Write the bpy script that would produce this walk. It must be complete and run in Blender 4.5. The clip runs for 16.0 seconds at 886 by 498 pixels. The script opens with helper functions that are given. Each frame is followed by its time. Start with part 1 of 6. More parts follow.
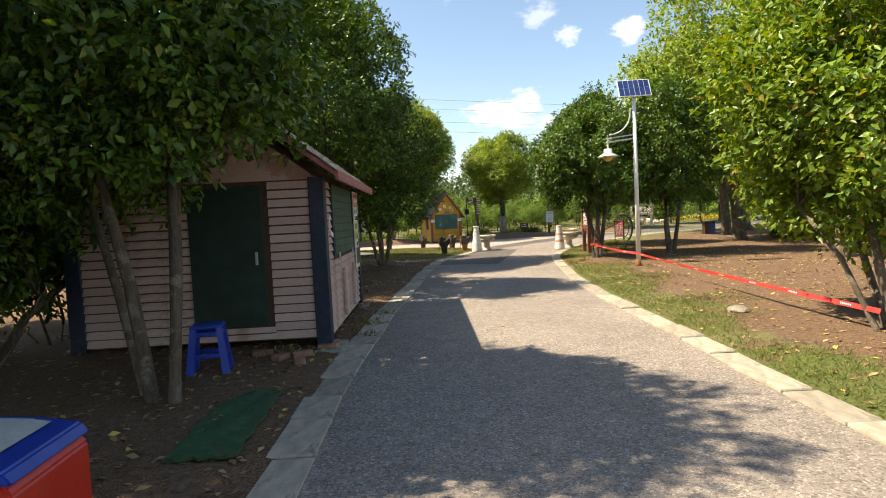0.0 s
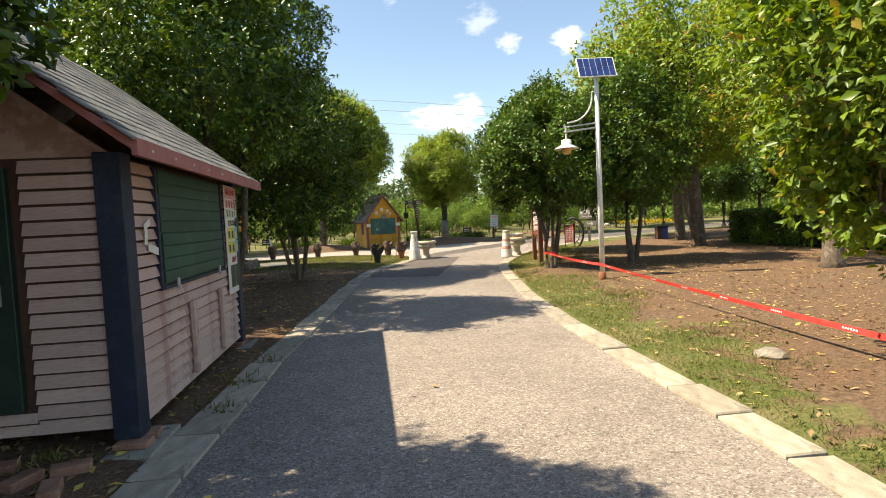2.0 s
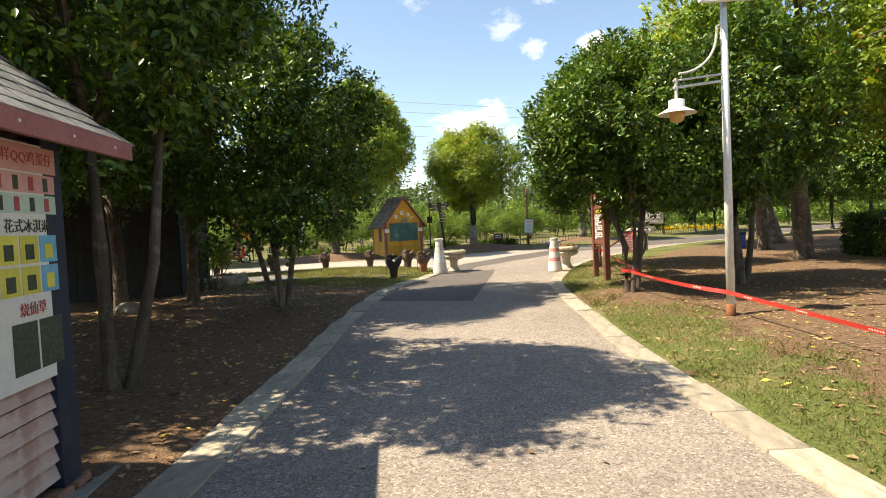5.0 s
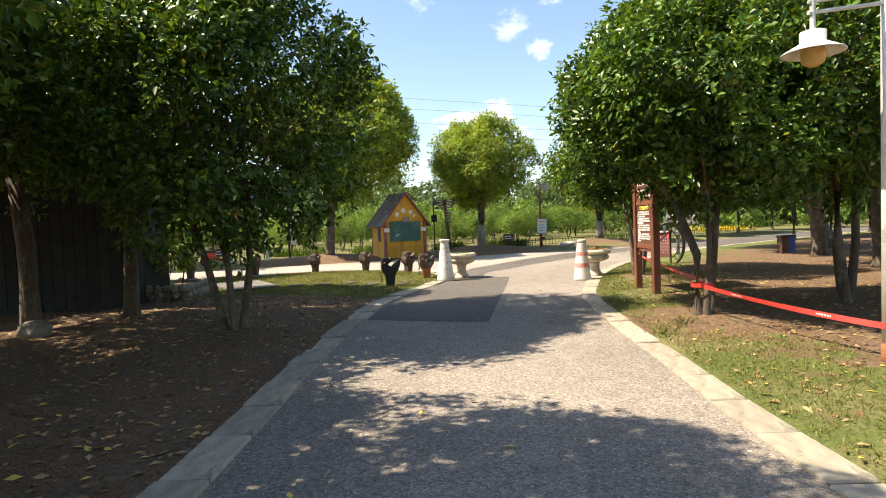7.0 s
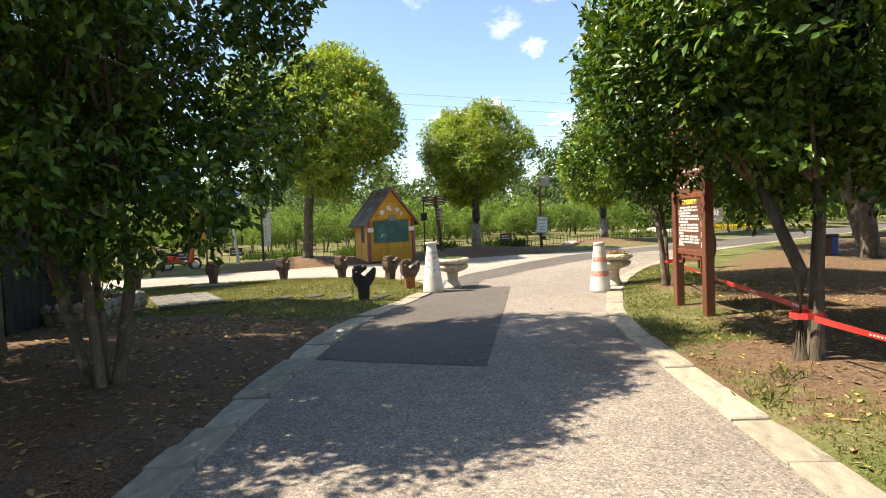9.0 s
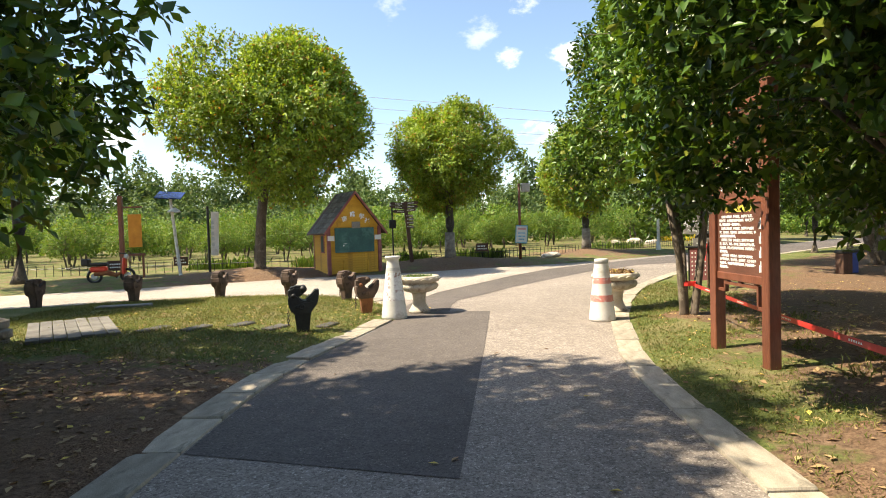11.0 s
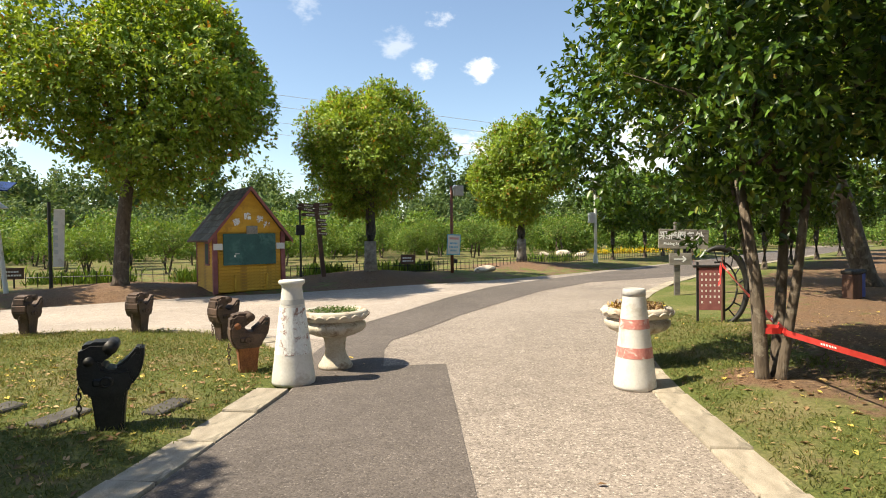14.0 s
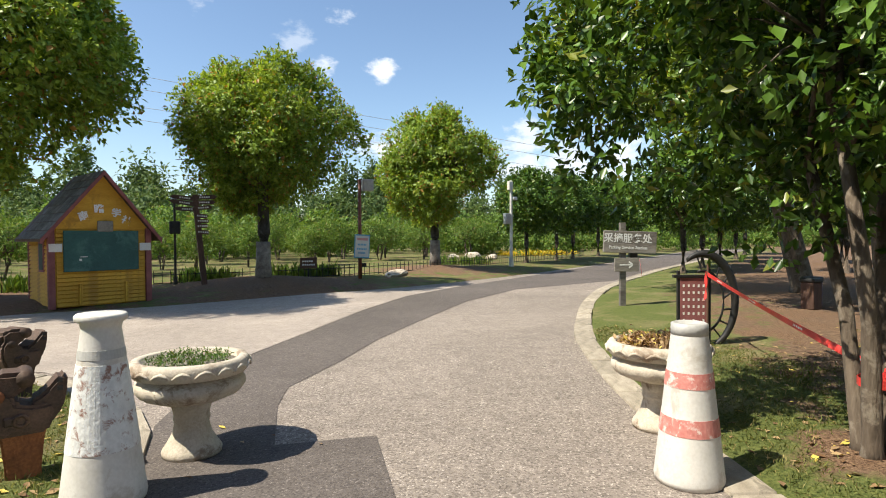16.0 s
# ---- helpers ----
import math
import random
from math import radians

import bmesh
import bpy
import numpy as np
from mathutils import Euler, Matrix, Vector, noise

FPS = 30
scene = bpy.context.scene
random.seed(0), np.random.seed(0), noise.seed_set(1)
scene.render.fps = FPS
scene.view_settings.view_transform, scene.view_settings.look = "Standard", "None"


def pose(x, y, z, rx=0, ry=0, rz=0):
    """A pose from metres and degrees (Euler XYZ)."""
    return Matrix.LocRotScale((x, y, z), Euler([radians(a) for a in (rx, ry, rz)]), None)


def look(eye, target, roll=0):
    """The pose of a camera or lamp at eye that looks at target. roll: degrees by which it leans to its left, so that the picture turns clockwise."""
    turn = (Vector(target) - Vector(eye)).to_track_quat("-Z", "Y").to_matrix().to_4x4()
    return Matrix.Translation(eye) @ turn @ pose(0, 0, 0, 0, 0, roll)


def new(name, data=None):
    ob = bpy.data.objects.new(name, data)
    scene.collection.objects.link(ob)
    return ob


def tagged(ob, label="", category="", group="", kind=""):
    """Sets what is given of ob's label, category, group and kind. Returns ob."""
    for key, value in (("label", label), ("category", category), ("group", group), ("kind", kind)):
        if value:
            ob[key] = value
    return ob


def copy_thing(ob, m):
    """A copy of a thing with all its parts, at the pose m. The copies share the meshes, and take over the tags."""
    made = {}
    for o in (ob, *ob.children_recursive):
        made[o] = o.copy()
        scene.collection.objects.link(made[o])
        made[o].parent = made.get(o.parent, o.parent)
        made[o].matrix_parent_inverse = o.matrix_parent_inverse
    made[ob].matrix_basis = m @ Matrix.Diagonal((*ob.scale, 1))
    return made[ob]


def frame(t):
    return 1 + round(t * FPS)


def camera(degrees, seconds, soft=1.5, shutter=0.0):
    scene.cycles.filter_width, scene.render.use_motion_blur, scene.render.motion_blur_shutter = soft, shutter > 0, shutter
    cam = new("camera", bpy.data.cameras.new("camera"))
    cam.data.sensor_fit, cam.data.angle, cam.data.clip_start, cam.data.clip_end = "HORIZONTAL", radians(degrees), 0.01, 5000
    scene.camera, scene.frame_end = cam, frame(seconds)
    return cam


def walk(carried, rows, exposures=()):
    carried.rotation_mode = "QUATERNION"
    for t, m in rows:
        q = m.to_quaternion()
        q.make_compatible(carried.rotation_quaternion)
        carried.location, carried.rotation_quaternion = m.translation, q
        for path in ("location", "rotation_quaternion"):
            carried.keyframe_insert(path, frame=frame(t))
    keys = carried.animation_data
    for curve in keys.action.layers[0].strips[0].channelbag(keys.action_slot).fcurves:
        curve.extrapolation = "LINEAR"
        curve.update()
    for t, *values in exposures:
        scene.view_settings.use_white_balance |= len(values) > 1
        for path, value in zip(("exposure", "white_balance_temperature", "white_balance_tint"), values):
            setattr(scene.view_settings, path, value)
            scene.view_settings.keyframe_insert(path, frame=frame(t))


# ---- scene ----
cam = camera(75.6, 16.0, soft=1.0)
PATH = [
    (0, (-0.322, -0.807, 1.499), (-0.263, 1.189, 1.388), -2.8),
    (0.5, (-0.211, -0.14, 1.511), (-0.095, 1.853, 1.403), -2.6),
    (1, (-0.073, 0.519, 1.499), (0.097, 2.509, 1.395), -2.7),
    (1.5, (0.04, 1.154, 1.502), (0.26, 3.139, 1.396), -2.7),
    (2, (0.137, 1.79, 1.489), (0.392, 3.77, 1.382), -2.8),
    (2.5, (0.192, 2.415, 1.505), (0.448, 4.395, 1.393), -2.8),
    (3, (0.269, 3.063, 1.467), (0.504, 5.046, 1.361), -2.8),
    (3.5, (0.289, 3.745, 1.468), (0.501, 5.731, 1.37), -2.7),
    (4, (0.331, 4.412, 1.481), (0.526, 6.4, 1.39), -2.8),
    (6.5, (0.53, 7.69, 1.421), (0.687, 9.682, 1.34), -2.3),
    (7, (0.588, 8.301, 1.421), (0.747, 10.293, 1.338), -2.2),
    (7.5, (0.651, 8.907, 1.411), (0.808, 10.899, 1.323), -2.3),
    (8, (0.734, 9.561, 1.425), (0.89, 11.553, 1.333), -2.2),
    (8.5, (0.8, 10.194, 1.411), (0.959, 12.186, 1.32), -2.3),
    (9, (0.966, 10.823, 1.444), (1.143, 12.813, 1.354), -2.4),
    (11.5, (1.389, 13.72, 1.476), (1.686, 15.697, 1.416), -1.6),
    (12, (1.428, 14.355, 1.476), (1.764, 16.325, 1.421), -1.5),
    (12.5, (1.479, 14.943, 1.48), (1.867, 16.904, 1.428), -1.3),
    (13, (1.526, 15.552, 1.471), (1.971, 17.501, 1.423), -1.1),
    (13.5, (1.584, 16.15, 1.463), (2.09, 18.085, 1.418), -1.0),
    (14, (1.634, 16.768, 1.477), (2.197, 18.686, 1.435), -0.8),
    (14.5, (1.718, 17.32, 1.473), (2.331, 19.224, 1.432), -0.7),
    (15, (1.772, 17.927, 1.479), (2.445, 19.81, 1.44), -0.6),
    (15.5, (1.948, 18.518, 1.472), (2.766, 20.343, 1.435), -0.3),
    (16, (2.095, 19.105, 1.476), (2.981, 20.898, 1.434), -0.3),
]
walk(cam, [(t, look(eye, target, roll)) for t, eye, target, roll in PATH], exposures=[(0, 1.25, 7250, 8), (4, 1.28, 7250, 8), (7, 1.42, 7000, 8), (9, 1.4, 6850, 8), (11.5, 1.42, 7050, 8), (12.5, 1.25, 7050, 8), (14.5, 1.05, 6800, 8), (16, 0.85, 6350, 8)])

# ---- light ----
SUN = Vector((-1.48, 0.1, 2.05)).normalized()
world = bpy.data.worlds.new("sky_world")
scene.world = world
world.use_nodes = True
wn, wl = world.node_tree.nodes, world.node_tree.links
wn.clear()
sky = wn.new("ShaderNodeTexSky")
sky.sky_type, sky.sun_disc = "NISHITA", False
sky.sun_elevation, sky.sun_rotation = math.asin(SUN.z), math.atan2(SUN.x, SUN.y)
sky.air_density, sky.dust_density, sky.ozone_density = 1.0, 0.6, 1.4
SKY_STRENGTH = 0.1
# small fair-weather clouds: (azimuth, elevation, half width, half height, thickness), in degrees
CLOUDS = [(20.0, 16.3, 2.6, 1.5, 1.0), (14.6, 16.2, 1.9, 1.2, 0.8), (9.0, 9.6, 5.4, 2.5, 1.0), (21.0, 9.3, 6.0, 2.6, 0.9), (-24.0, 9.4, 5.0, 3.4, 1.0), (11.6, 18.8, 2.4, 1.9, 0.4), (16.4, 21.0, 2.2, 1.3, 0.7), (3.2, 21.5, 2.2, 2.4, 0.35), (38.0, 8.2, 12.0, 4.0, 0.8), (-48.0, 14.0, 7.0, 3.0, 0.8), (70.0, 18.0, 8.0, 3.0, 0.8), (150.0, 22.0, 10.0, 4.0, 0.8), (-140.0, 18.0, 9.0, 4.0, 0.8)]
wc = wn.new("ShaderNodeTexCoord")


def wmath(op, a, b=0.0, c=0.0):
    q = wn.new("ShaderNodeMath")
    q.operation = op
    for i, v in enumerate((a, b, c)):
        if isinstance(v, (int, float)):
            q.inputs[i].default_value = v
        else:
            wl.new(v, q.inputs[i])
    return q.outputs[0]


wsep = wn.new("ShaderNodeSeparateXYZ")
wl.new(wc.outputs["Generated"], wsep.inputs[0])
azim = wmath("MULTIPLY", wmath("ARCTAN2", wsep.outputs[0], wsep.outputs[1]), 57.29578)
elev = wmath("MULTIPLY", wmath("ARCSINE", wsep.outputs[2]), 57.29578)
wmap = wn.new("ShaderNodeMapping")
wmap.inputs["Scale"].default_value = (1.0, 1.0, 1.8)
wl.new(wc.outputs["Generated"], wmap.inputs["Vector"])
wno = wn.new("ShaderNodeTexNoise")
wno.inputs["Scale"].default_value, wno.inputs["Detail"].default_value, wno.inputs["Roughness"].default_value = 17.0, 7.0, 0.6
wl.new(wmap.outputs["Vector"], wno.inputs["Vector"])
puff = wmath("MULTIPLY_ADD", wno.outputs["Fac"], 4.4, -2.35)
cover = 0.0
for ca, ce, cw, ch, ck in CLOUDS:
    u = wmath("DIVIDE", wmath("SUBTRACT", azim, ca), cw)
    v = wmath("DIVIDE", wmath("SUBTRACT", elev, ce), ch)
    r2 = wmath("ADD", wmath("MULTIPLY", u, u), wmath("MULTIPLY", v, v))
    body = wmath("ADD", wmath("SUBTRACT", 0.62, r2), puff)
    q = wn.new("ShaderNodeMapRange")
    q.interpolation_type = "SMOOTHSTEP"
    q.inputs["From Min"].default_value, q.inputs["From Max"].default_value = -0.15, 0.75
    q.inputs["To Max"].default_value = ck
    wl.new(body, q.inputs["Value"])
    cover = wmath("MAXIMUM", q.outputs["Result"], cover)
wmix = wn.new("ShaderNodeMix")
wmix.data_type = "RGBA"
wmix.inputs["B"].default_value = (6.2, 6.35, 6.65, 1)
wb = wn.new("ShaderNodeBackground")
wb.inputs["Strength"].default_value = SKY_STRENGTH
wo = wn.new("ShaderNodeOutputWorld")
wl.new(cover, wmix.inputs["Factor"])
wl.new(sky.outputs["Color"], wmix.inputs["A"])
wl.new(wmix.outputs["Result"], wb.inputs["Color"])
wl.new(wb.outputs["Background"], wo.inputs["Surface"])
sun = new("sun", bpy.data.lights.new("sun", "SUN"))
sun.data.energy, sun.data.angle, sun.data.color = 4.4, radians(0.55), (1.0, 0.91, 0.755)
sun.matrix_world = look(SUN * 60, (0, 0, 0))


# ---- materials ----
def mat(name, a, b, scale=8.0, rough=0.7, metal=0.0, bump=0.2, fine=60.0, c=None, vary=0.12, island=False, spec=0.5, stretch=(1, 1, 1), depth=0.01, low=0.35, high=0.65, blend=0.4):
    """Two colours mixed by a coarse and a fine noise, a third one as stains; per-piece brightness; fine relief."""
    m = bpy.data.materials.new(name)
    m.use_nodes = True
    n, l = m.node_tree.nodes, m.node_tree.links
    p = n["Principled BSDF"]
    p.inputs["Roughness"].default_value, p.inputs["Metallic"].default_value = rough, metal
    p.inputs["Specular IOR Level"].default_value = spec
    co = n.new("ShaderNodeTexCoord")
    mp = n.new("ShaderNodeMapping")
    mp.inputs["Scale"].default_value = stretch
    l.new(co.outputs["Object"], mp.inputs["Vector"])
    n1, n2 = n.new("ShaderNodeTexNoise"), n.new("ShaderNodeTexNoise")
    for q, s in ((n1, scale), (n2, fine)):
        q.inputs["Scale"].default_value, q.inputs["Detail"].default_value = s, 5.0
        l.new(mp.outputs["Vector"], q.inputs["Vector"])
    add = n.new("ShaderNodeMix")
    add.inputs["Factor"].default_value = blend
    l.new(n1.outputs["Fac"], add.inputs["A"])
    l.new(n2.outputs["Fac"], add.inputs["B"])
    r = n.new("ShaderNodeValToRGB")
    e = r.color_ramp.elements
    e[0].position, e[0].color, e[1].position, e[1].color = low, (*a, 1), high, (*b, 1)
    l.new(add.outputs["Result"], r.inputs["Fac"])
    out = r.outputs["Color"]
    if c:
        n3 = n.new("ShaderNodeTexNoise")
        n3.inputs["Scale"].default_value, n3.inputs["Detail"].default_value, n3.inputs["Roughness"].default_value = scale * 0.6, 8.0, 0.7
        n3.inputs["Distortion"].default_value = 0.4
        l.new(co.outputs["Object"], n3.inputs["Vector"])
        r3 = n.new("ShaderNodeValToRGB")
        r3.color_ramp.elements[0].position, r3.color_ramp.elements[1].position = 0.53, 0.62
        l.new(n3.outputs["Fac"], r3.inputs["Fac"])
        mx = n.new("ShaderNodeMix")
        mx.data_type = "RGBA"
        l.new(r3.outputs["Color"], mx.inputs["Factor"])
        l.new(out, mx.inputs["A"])
        mx.inputs["B"].default_value = (*c, 1)
        out = mx.outputs["Result"]
    hv = n.new("ShaderNodeHueSaturation")
    rnd = n.new("ShaderNodeNewGeometry").outputs["Random Per Island"] if island else n.new("ShaderNodeObjectInfo").outputs["Random"]
    mr = n.new("ShaderNodeMapRange")
    mr.inputs["To Min"].default_value, mr.inputs["To Max"].default_value = 1 - vary, 1 + vary
    l.new(rnd, mr.inputs["Value"])
    l.new(mr.outputs["Result"], hv.inputs["Value"])
    l.new(out, hv.inputs["Color"])
    l.new(hv.outputs["Color"], p.inputs["Base Color"])
    if bump:
        bp = n.new("ShaderNodeBump")
        bp.inputs["Strength"].default_value, bp.inputs["Distance"].default_value = bump, depth
        l.new(n2.outputs["Fac"], bp.inputs["Height"])
        l.new(bp.outputs["Normal"], p.inputs["Normal"])
    return m


def leaf_mat(name, dark, light, odd, rough=0.38, through_part=0.28, odd_share=0.05):
    """Leaves: each one its own green, some turned; glossy above, light shining through."""
    m = bpy.data.materials.new(name)
    m.use_nodes = True
    n, l = m.node_tree.nodes, m.node_tree.links
    p = n["Principled BSDF"]
    p.inputs["Roughness"].default_value = rough
    p.inputs["Specular IOR Level"].default_value = 0.35
    g = n.new("ShaderNodeNewGeometry")
    r = n.new("ShaderNodeValToRGB")
    e = r.color_ramp.elements
    e[0].color, e[1].color = (*dark, 1), (*light, 1)
    e[1].position = 1 - odd_share - 0.01
    k = r.color_ramp.elements.new(1 - odd_share)
    k.color = (*odd, 1)
    l.new(g.outputs["Random Per Island"], r.inputs["Fac"])
    co = n.new("ShaderNodeTexCoord")
    no = n.new("ShaderNodeTexNoise")
    no.inputs["Scale"].default_value = 1.1
    l.new(co.outputs["Object"], no.inputs["Vector"])
    hv = n.new("ShaderNodeHueSaturation")
    mr = n.new("ShaderNodeMapRange")
    mr.inputs["From Min"].default_value, mr.inputs["From Max"].default_value = 0.3, 0.7
    mr.inputs["To Min"].default_value, mr.inputs["To Max"].default_value = 0.75, 1.3
    l.new(no.outputs["Fac"], mr.inputs["Value"])
    l.new(mr.outputs["Result"], hv.inputs["Value"])
    l.new(r.outputs["Color"], hv.inputs["Color"])
    l.new(hv.outputs["Color"], p.inputs["Base Color"])
    tr = n.new("ShaderNodeBsdfTranslucent")
    hv2 = n.new("ShaderNodeHueSaturation")
    hv2.inputs["Hue"].default_value, hv2.inputs["Saturation"].default_value, hv2.inputs["Value"].default_value = 0.475, 1.1, 1.5
    l.new(hv.outputs["Color"], hv2.inputs["Color"])
    l.new(hv2.outputs["Color"], tr.inputs["Color"])
    mx = n.new("ShaderNodeMixShader")
    mx.inputs["Fac"].default_value = through_part
    l.new(p.outputs["BSDF"], mx.inputs[1])
    l.new(tr.outputs["BSDF"], mx.inputs[2])
    l.new(mx.outputs["Shader"], n["Material Output"].inputs["Surface"])
    return m


def aggregate_mat(name, dark, mid, pale, share=0.12, cells=62.0, relief=0.35):
    """Rolled road surface: stone chips bedded in binder, pale ones among dark, with broad worn and oily stretches."""
    m = bpy.data.materials.new(name)
    m.use_nodes = True
    n, l = m.node_tree.nodes, m.node_tree.links
    p = n["Principled BSDF"]
    p.inputs["Roughness"].default_value = 0.88
    p.inputs["Specular IOR Level"].default_value = 0.3
    co = n.new("ShaderNodeTexCoord")
    tone = None
    for sc in (cells, cells * 2.1):
        v = n.new("ShaderNodeTexVoronoi")
        v.inputs["Scale"].default_value = sc
        l.new(co.outputs["Object"], v.inputs["Vector"])
        sp = n.new("ShaderNodeSeparateColor")
        l.new(v.outputs["Color"], sp.inputs["Color"])
        if tone is None:
            tone, chips = sp.outputs["Red"], v.outputs["Distance"]
        else:
            x = n.new("ShaderNodeMix")
            x.inputs["Factor"].default_value = 0.38
            l.new(tone, x.inputs["A"])
            l.new(sp.outputs["Green"], x.inputs["B"])
            tone = x.outputs["Result"]
    r = n.new("ShaderNodeValToRGB")
    e = r.color_ramp.elements
    e[0].position, e[0].color = 0.12, (*dark, 1)
    e[1].position, e[1].color = 0.55, (*mid, 1)
    k = e.new(1 - share - 0.08)
    k.color = (*mid, 1)
    k = e.new(0.97)
    k.color = (*pale, 1)
    l.new(tone, r.inputs["Fac"])
    out = r.outputs["Color"]
    for sc, lo, hi, dist in ((0.45, 0.84, 1.14, 0.6), (5.0, 0.90, 1.10, 0.2)):
        q = n.new("ShaderNodeTexNoise")
        q.inputs["Scale"].default_value, q.inputs["Detail"].default_value, q.inputs["Distortion"].default_value = sc, 7.0, dist
        l.new(co.outputs["Object"], q.inputs["Vector"])
        mr = n.new("ShaderNodeMapRange")
        mr.inputs["From Min"].default_value, mr.inputs["From Max"].default_value = 0.3, 0.7
        mr.inputs["To Min"].default_value, mr.inputs["To Max"].default_value = lo, hi
        l.new(q.outputs["Fac"], mr.inputs["Value"])
        hv = n.new("ShaderNodeHueSaturation")
        l.new(mr.outputs["Result"], hv.inputs["Value"])
        l.new(out, hv.inputs["Color"])
        out = hv.outputs["Color"]
    l.new(out, p.inputs["Base Color"])
    bp = n.new("ShaderNodeBump")
    bp.invert = True
    bp.inputs["Strength"].default_value, bp.inputs["Distance"].default_value = relief, 0.004
    l.new(chips, bp.inputs["Height"])
    l.new(bp.outputs["Normal"], p.inputs["Normal"])
    return m


ASPHALT = aggregate_mat("worn_asphalt", (0.13, 0.107, 0.09), (0.275, 0.232, 0.197), (0.55, 0.48, 0.415), 0.16)
ASPHALT_NEW = aggregate_mat("newer_asphalt", (0.07, 0.059, 0.053), (0.13, 0.11, 0.098), (0.27, 0.235, 0.21), 0.1, 75.0)
ROADFAR = aggregate_mat("pale_concrete_road", (0.24, 0.2, 0.168), (0.37, 0.315, 0.27), (0.52, 0.46, 0.40), 0.15, 70.0)
KERB = mat("kerb_stone", (0.26, 0.22, 0.165), (0.48, 0.415, 0.325), 3.0, 0.9, 0, 0.5, 45, c=(0.19, 0.165, 0.125), vary=0.18)
GREEN_A = leaf_mat("broad_leaves_dark", (0.022, 0.056, 0.010), (0.115, 0.21, 0.027), (0.17, 0.19, 0.028), rough=0.34, through_part=0.2)
GREEN_B = leaf_mat("broad_leaves_bright", (0.065, 0.13, 0.014), (0.21, 0.30, 0.034), (0.30, 0.24, 0.035), through_part=0.3)
GREEN_C = leaf_mat("camphor_leaves", (0.10, 0.18, 0.02), (0.28, 0.375, 0.06), (0.30, 0.18, 0.035), rough=0.45, through_part=0.36, odd_share=0.05)
GREEN_D = leaf_mat("orchard_leaves", (0.06, 0.13, 0.02), (0.18, 0.27, 0.045), (0.22, 0.21, 0.06), rough=0.6)
GREEN_E = leaf_mat("far_wood_leaves", (0.045, 0.085, 0.022), (0.115, 0.17, 0.05), (0.15, 0.17, 0.06), rough=0.7)
BARK = mat("grey_brown_bark", (0.06, 0.043, 0.03), (0.155, 0.12, 0.087), 9, 0.95, 0, 0.8, 40, c=(0.20, 0.165, 0.125), stretch=(1, 1, 0.25), vary=0.1, depth=0.02)


# ---- mesh helpers ----
def link(name, bm, material, parent=None, label="", smooth=False):
    me = bpy.data.meshes.new(name)
    bm.to_mesh(me)
    bm.free()
    if material:
        me.materials.append(material)
    if smooth:
        me.polygons.foreach_set("use_smooth", np.ones(len(me.polygons), bool))
    ob = new(name, me)
    if parent:
        ob.parent = parent
    if label:
        ob["label"] = label
    return ob


def part(name, bm, material, parent, label="", smooth=False):
    return link(name, bm, material, parent, label, smooth)


def thing(name, m, label, category, group="", kind=""):
    ob = new(name)
    ob.matrix_world = m
    ob.empty_display_size = 0.2
    return tagged(ob, label, category, group, kind)


def box(bm, x0, y0, z0, x1, y1, z1, bevel=0.0, m=None):
    r = bmesh.ops.create_cube(bm, size=1, matrix=Matrix.Translation(((x0 + x1) / 2, (y0 + y1) / 2, (z0 + z1) / 2)) @ Matrix.Diagonal((x1 - x0, y1 - y0, z1 - z0, 1)))
    vs = r["verts"]
    if bevel:
        es = list({e for v in vs for e in v.link_edges})
        vs = bmesh.ops.bevel(bm, geom=es, offset=bevel, segments=1, affect="EDGES", profile=0.5)["verts"]
    if m is not None:
        bmesh.ops.transform(bm, matrix=m, verts=list(set(vs)))
    return bm


def boxed(*a, **k):
    return box(bmesh.new(), *a, **k)


def tube(bm, pts, radii, seg=8):
    """A tapered tube along points."""
    rings, pts = [], [Vector(p) for p in pts]
    for i, p in enumerate(pts):
        d = (pts[min(i + 1, len(pts) - 1)] - pts[max(i - 1, 0)]).normalized()
        q = d.to_track_quat("Z", "Y").to_matrix()
        rings.append([bm.verts.new(p + q @ Vector((math.cos(2 * math.pi * k / seg), math.sin(2 * math.pi * k / seg), 0)) * radii[i]) for k in range(seg)])
    for a, b in zip(rings, rings[1:]):
        for k in range(seg):
            bm.faces.new((a[k], a[(k + 1) % seg], b[(k + 1) % seg], b[k]))
    bm.faces.new(rings[0][::-1])
    bm.faces.new(rings[-1])
    return bm


def lathe(bm, profile, seg=32, ripple=None):
    """A turned body from (radius, height) pairs; ripple(k, i) widens a ring's point."""
    rings = []
    for i, (r, z) in enumerate(profile):
        rings.append([bm.verts.new((r * (1 + (ripple(k, i) if ripple else 0)) * math.cos(2 * math.pi * k / seg), r * (1 + (ripple(k, i) if ripple else 0)) * math.sin(2 * math.pi * k / seg), z)) for k in range(seg)])
    for a, b in zip(rings, rings[1:]):
        for k in range(seg):
            bm.faces.new((a[k], a[(k + 1) % seg], b[(k + 1) % seg], b[k]))
    bm.faces.new(rings[0][::-1])
    bm.faces.new(rings[-1])
    return bm


def unit(v):
    return v / np.maximum(np.linalg.norm(v, axis=1, keepdims=True), 1e-6)


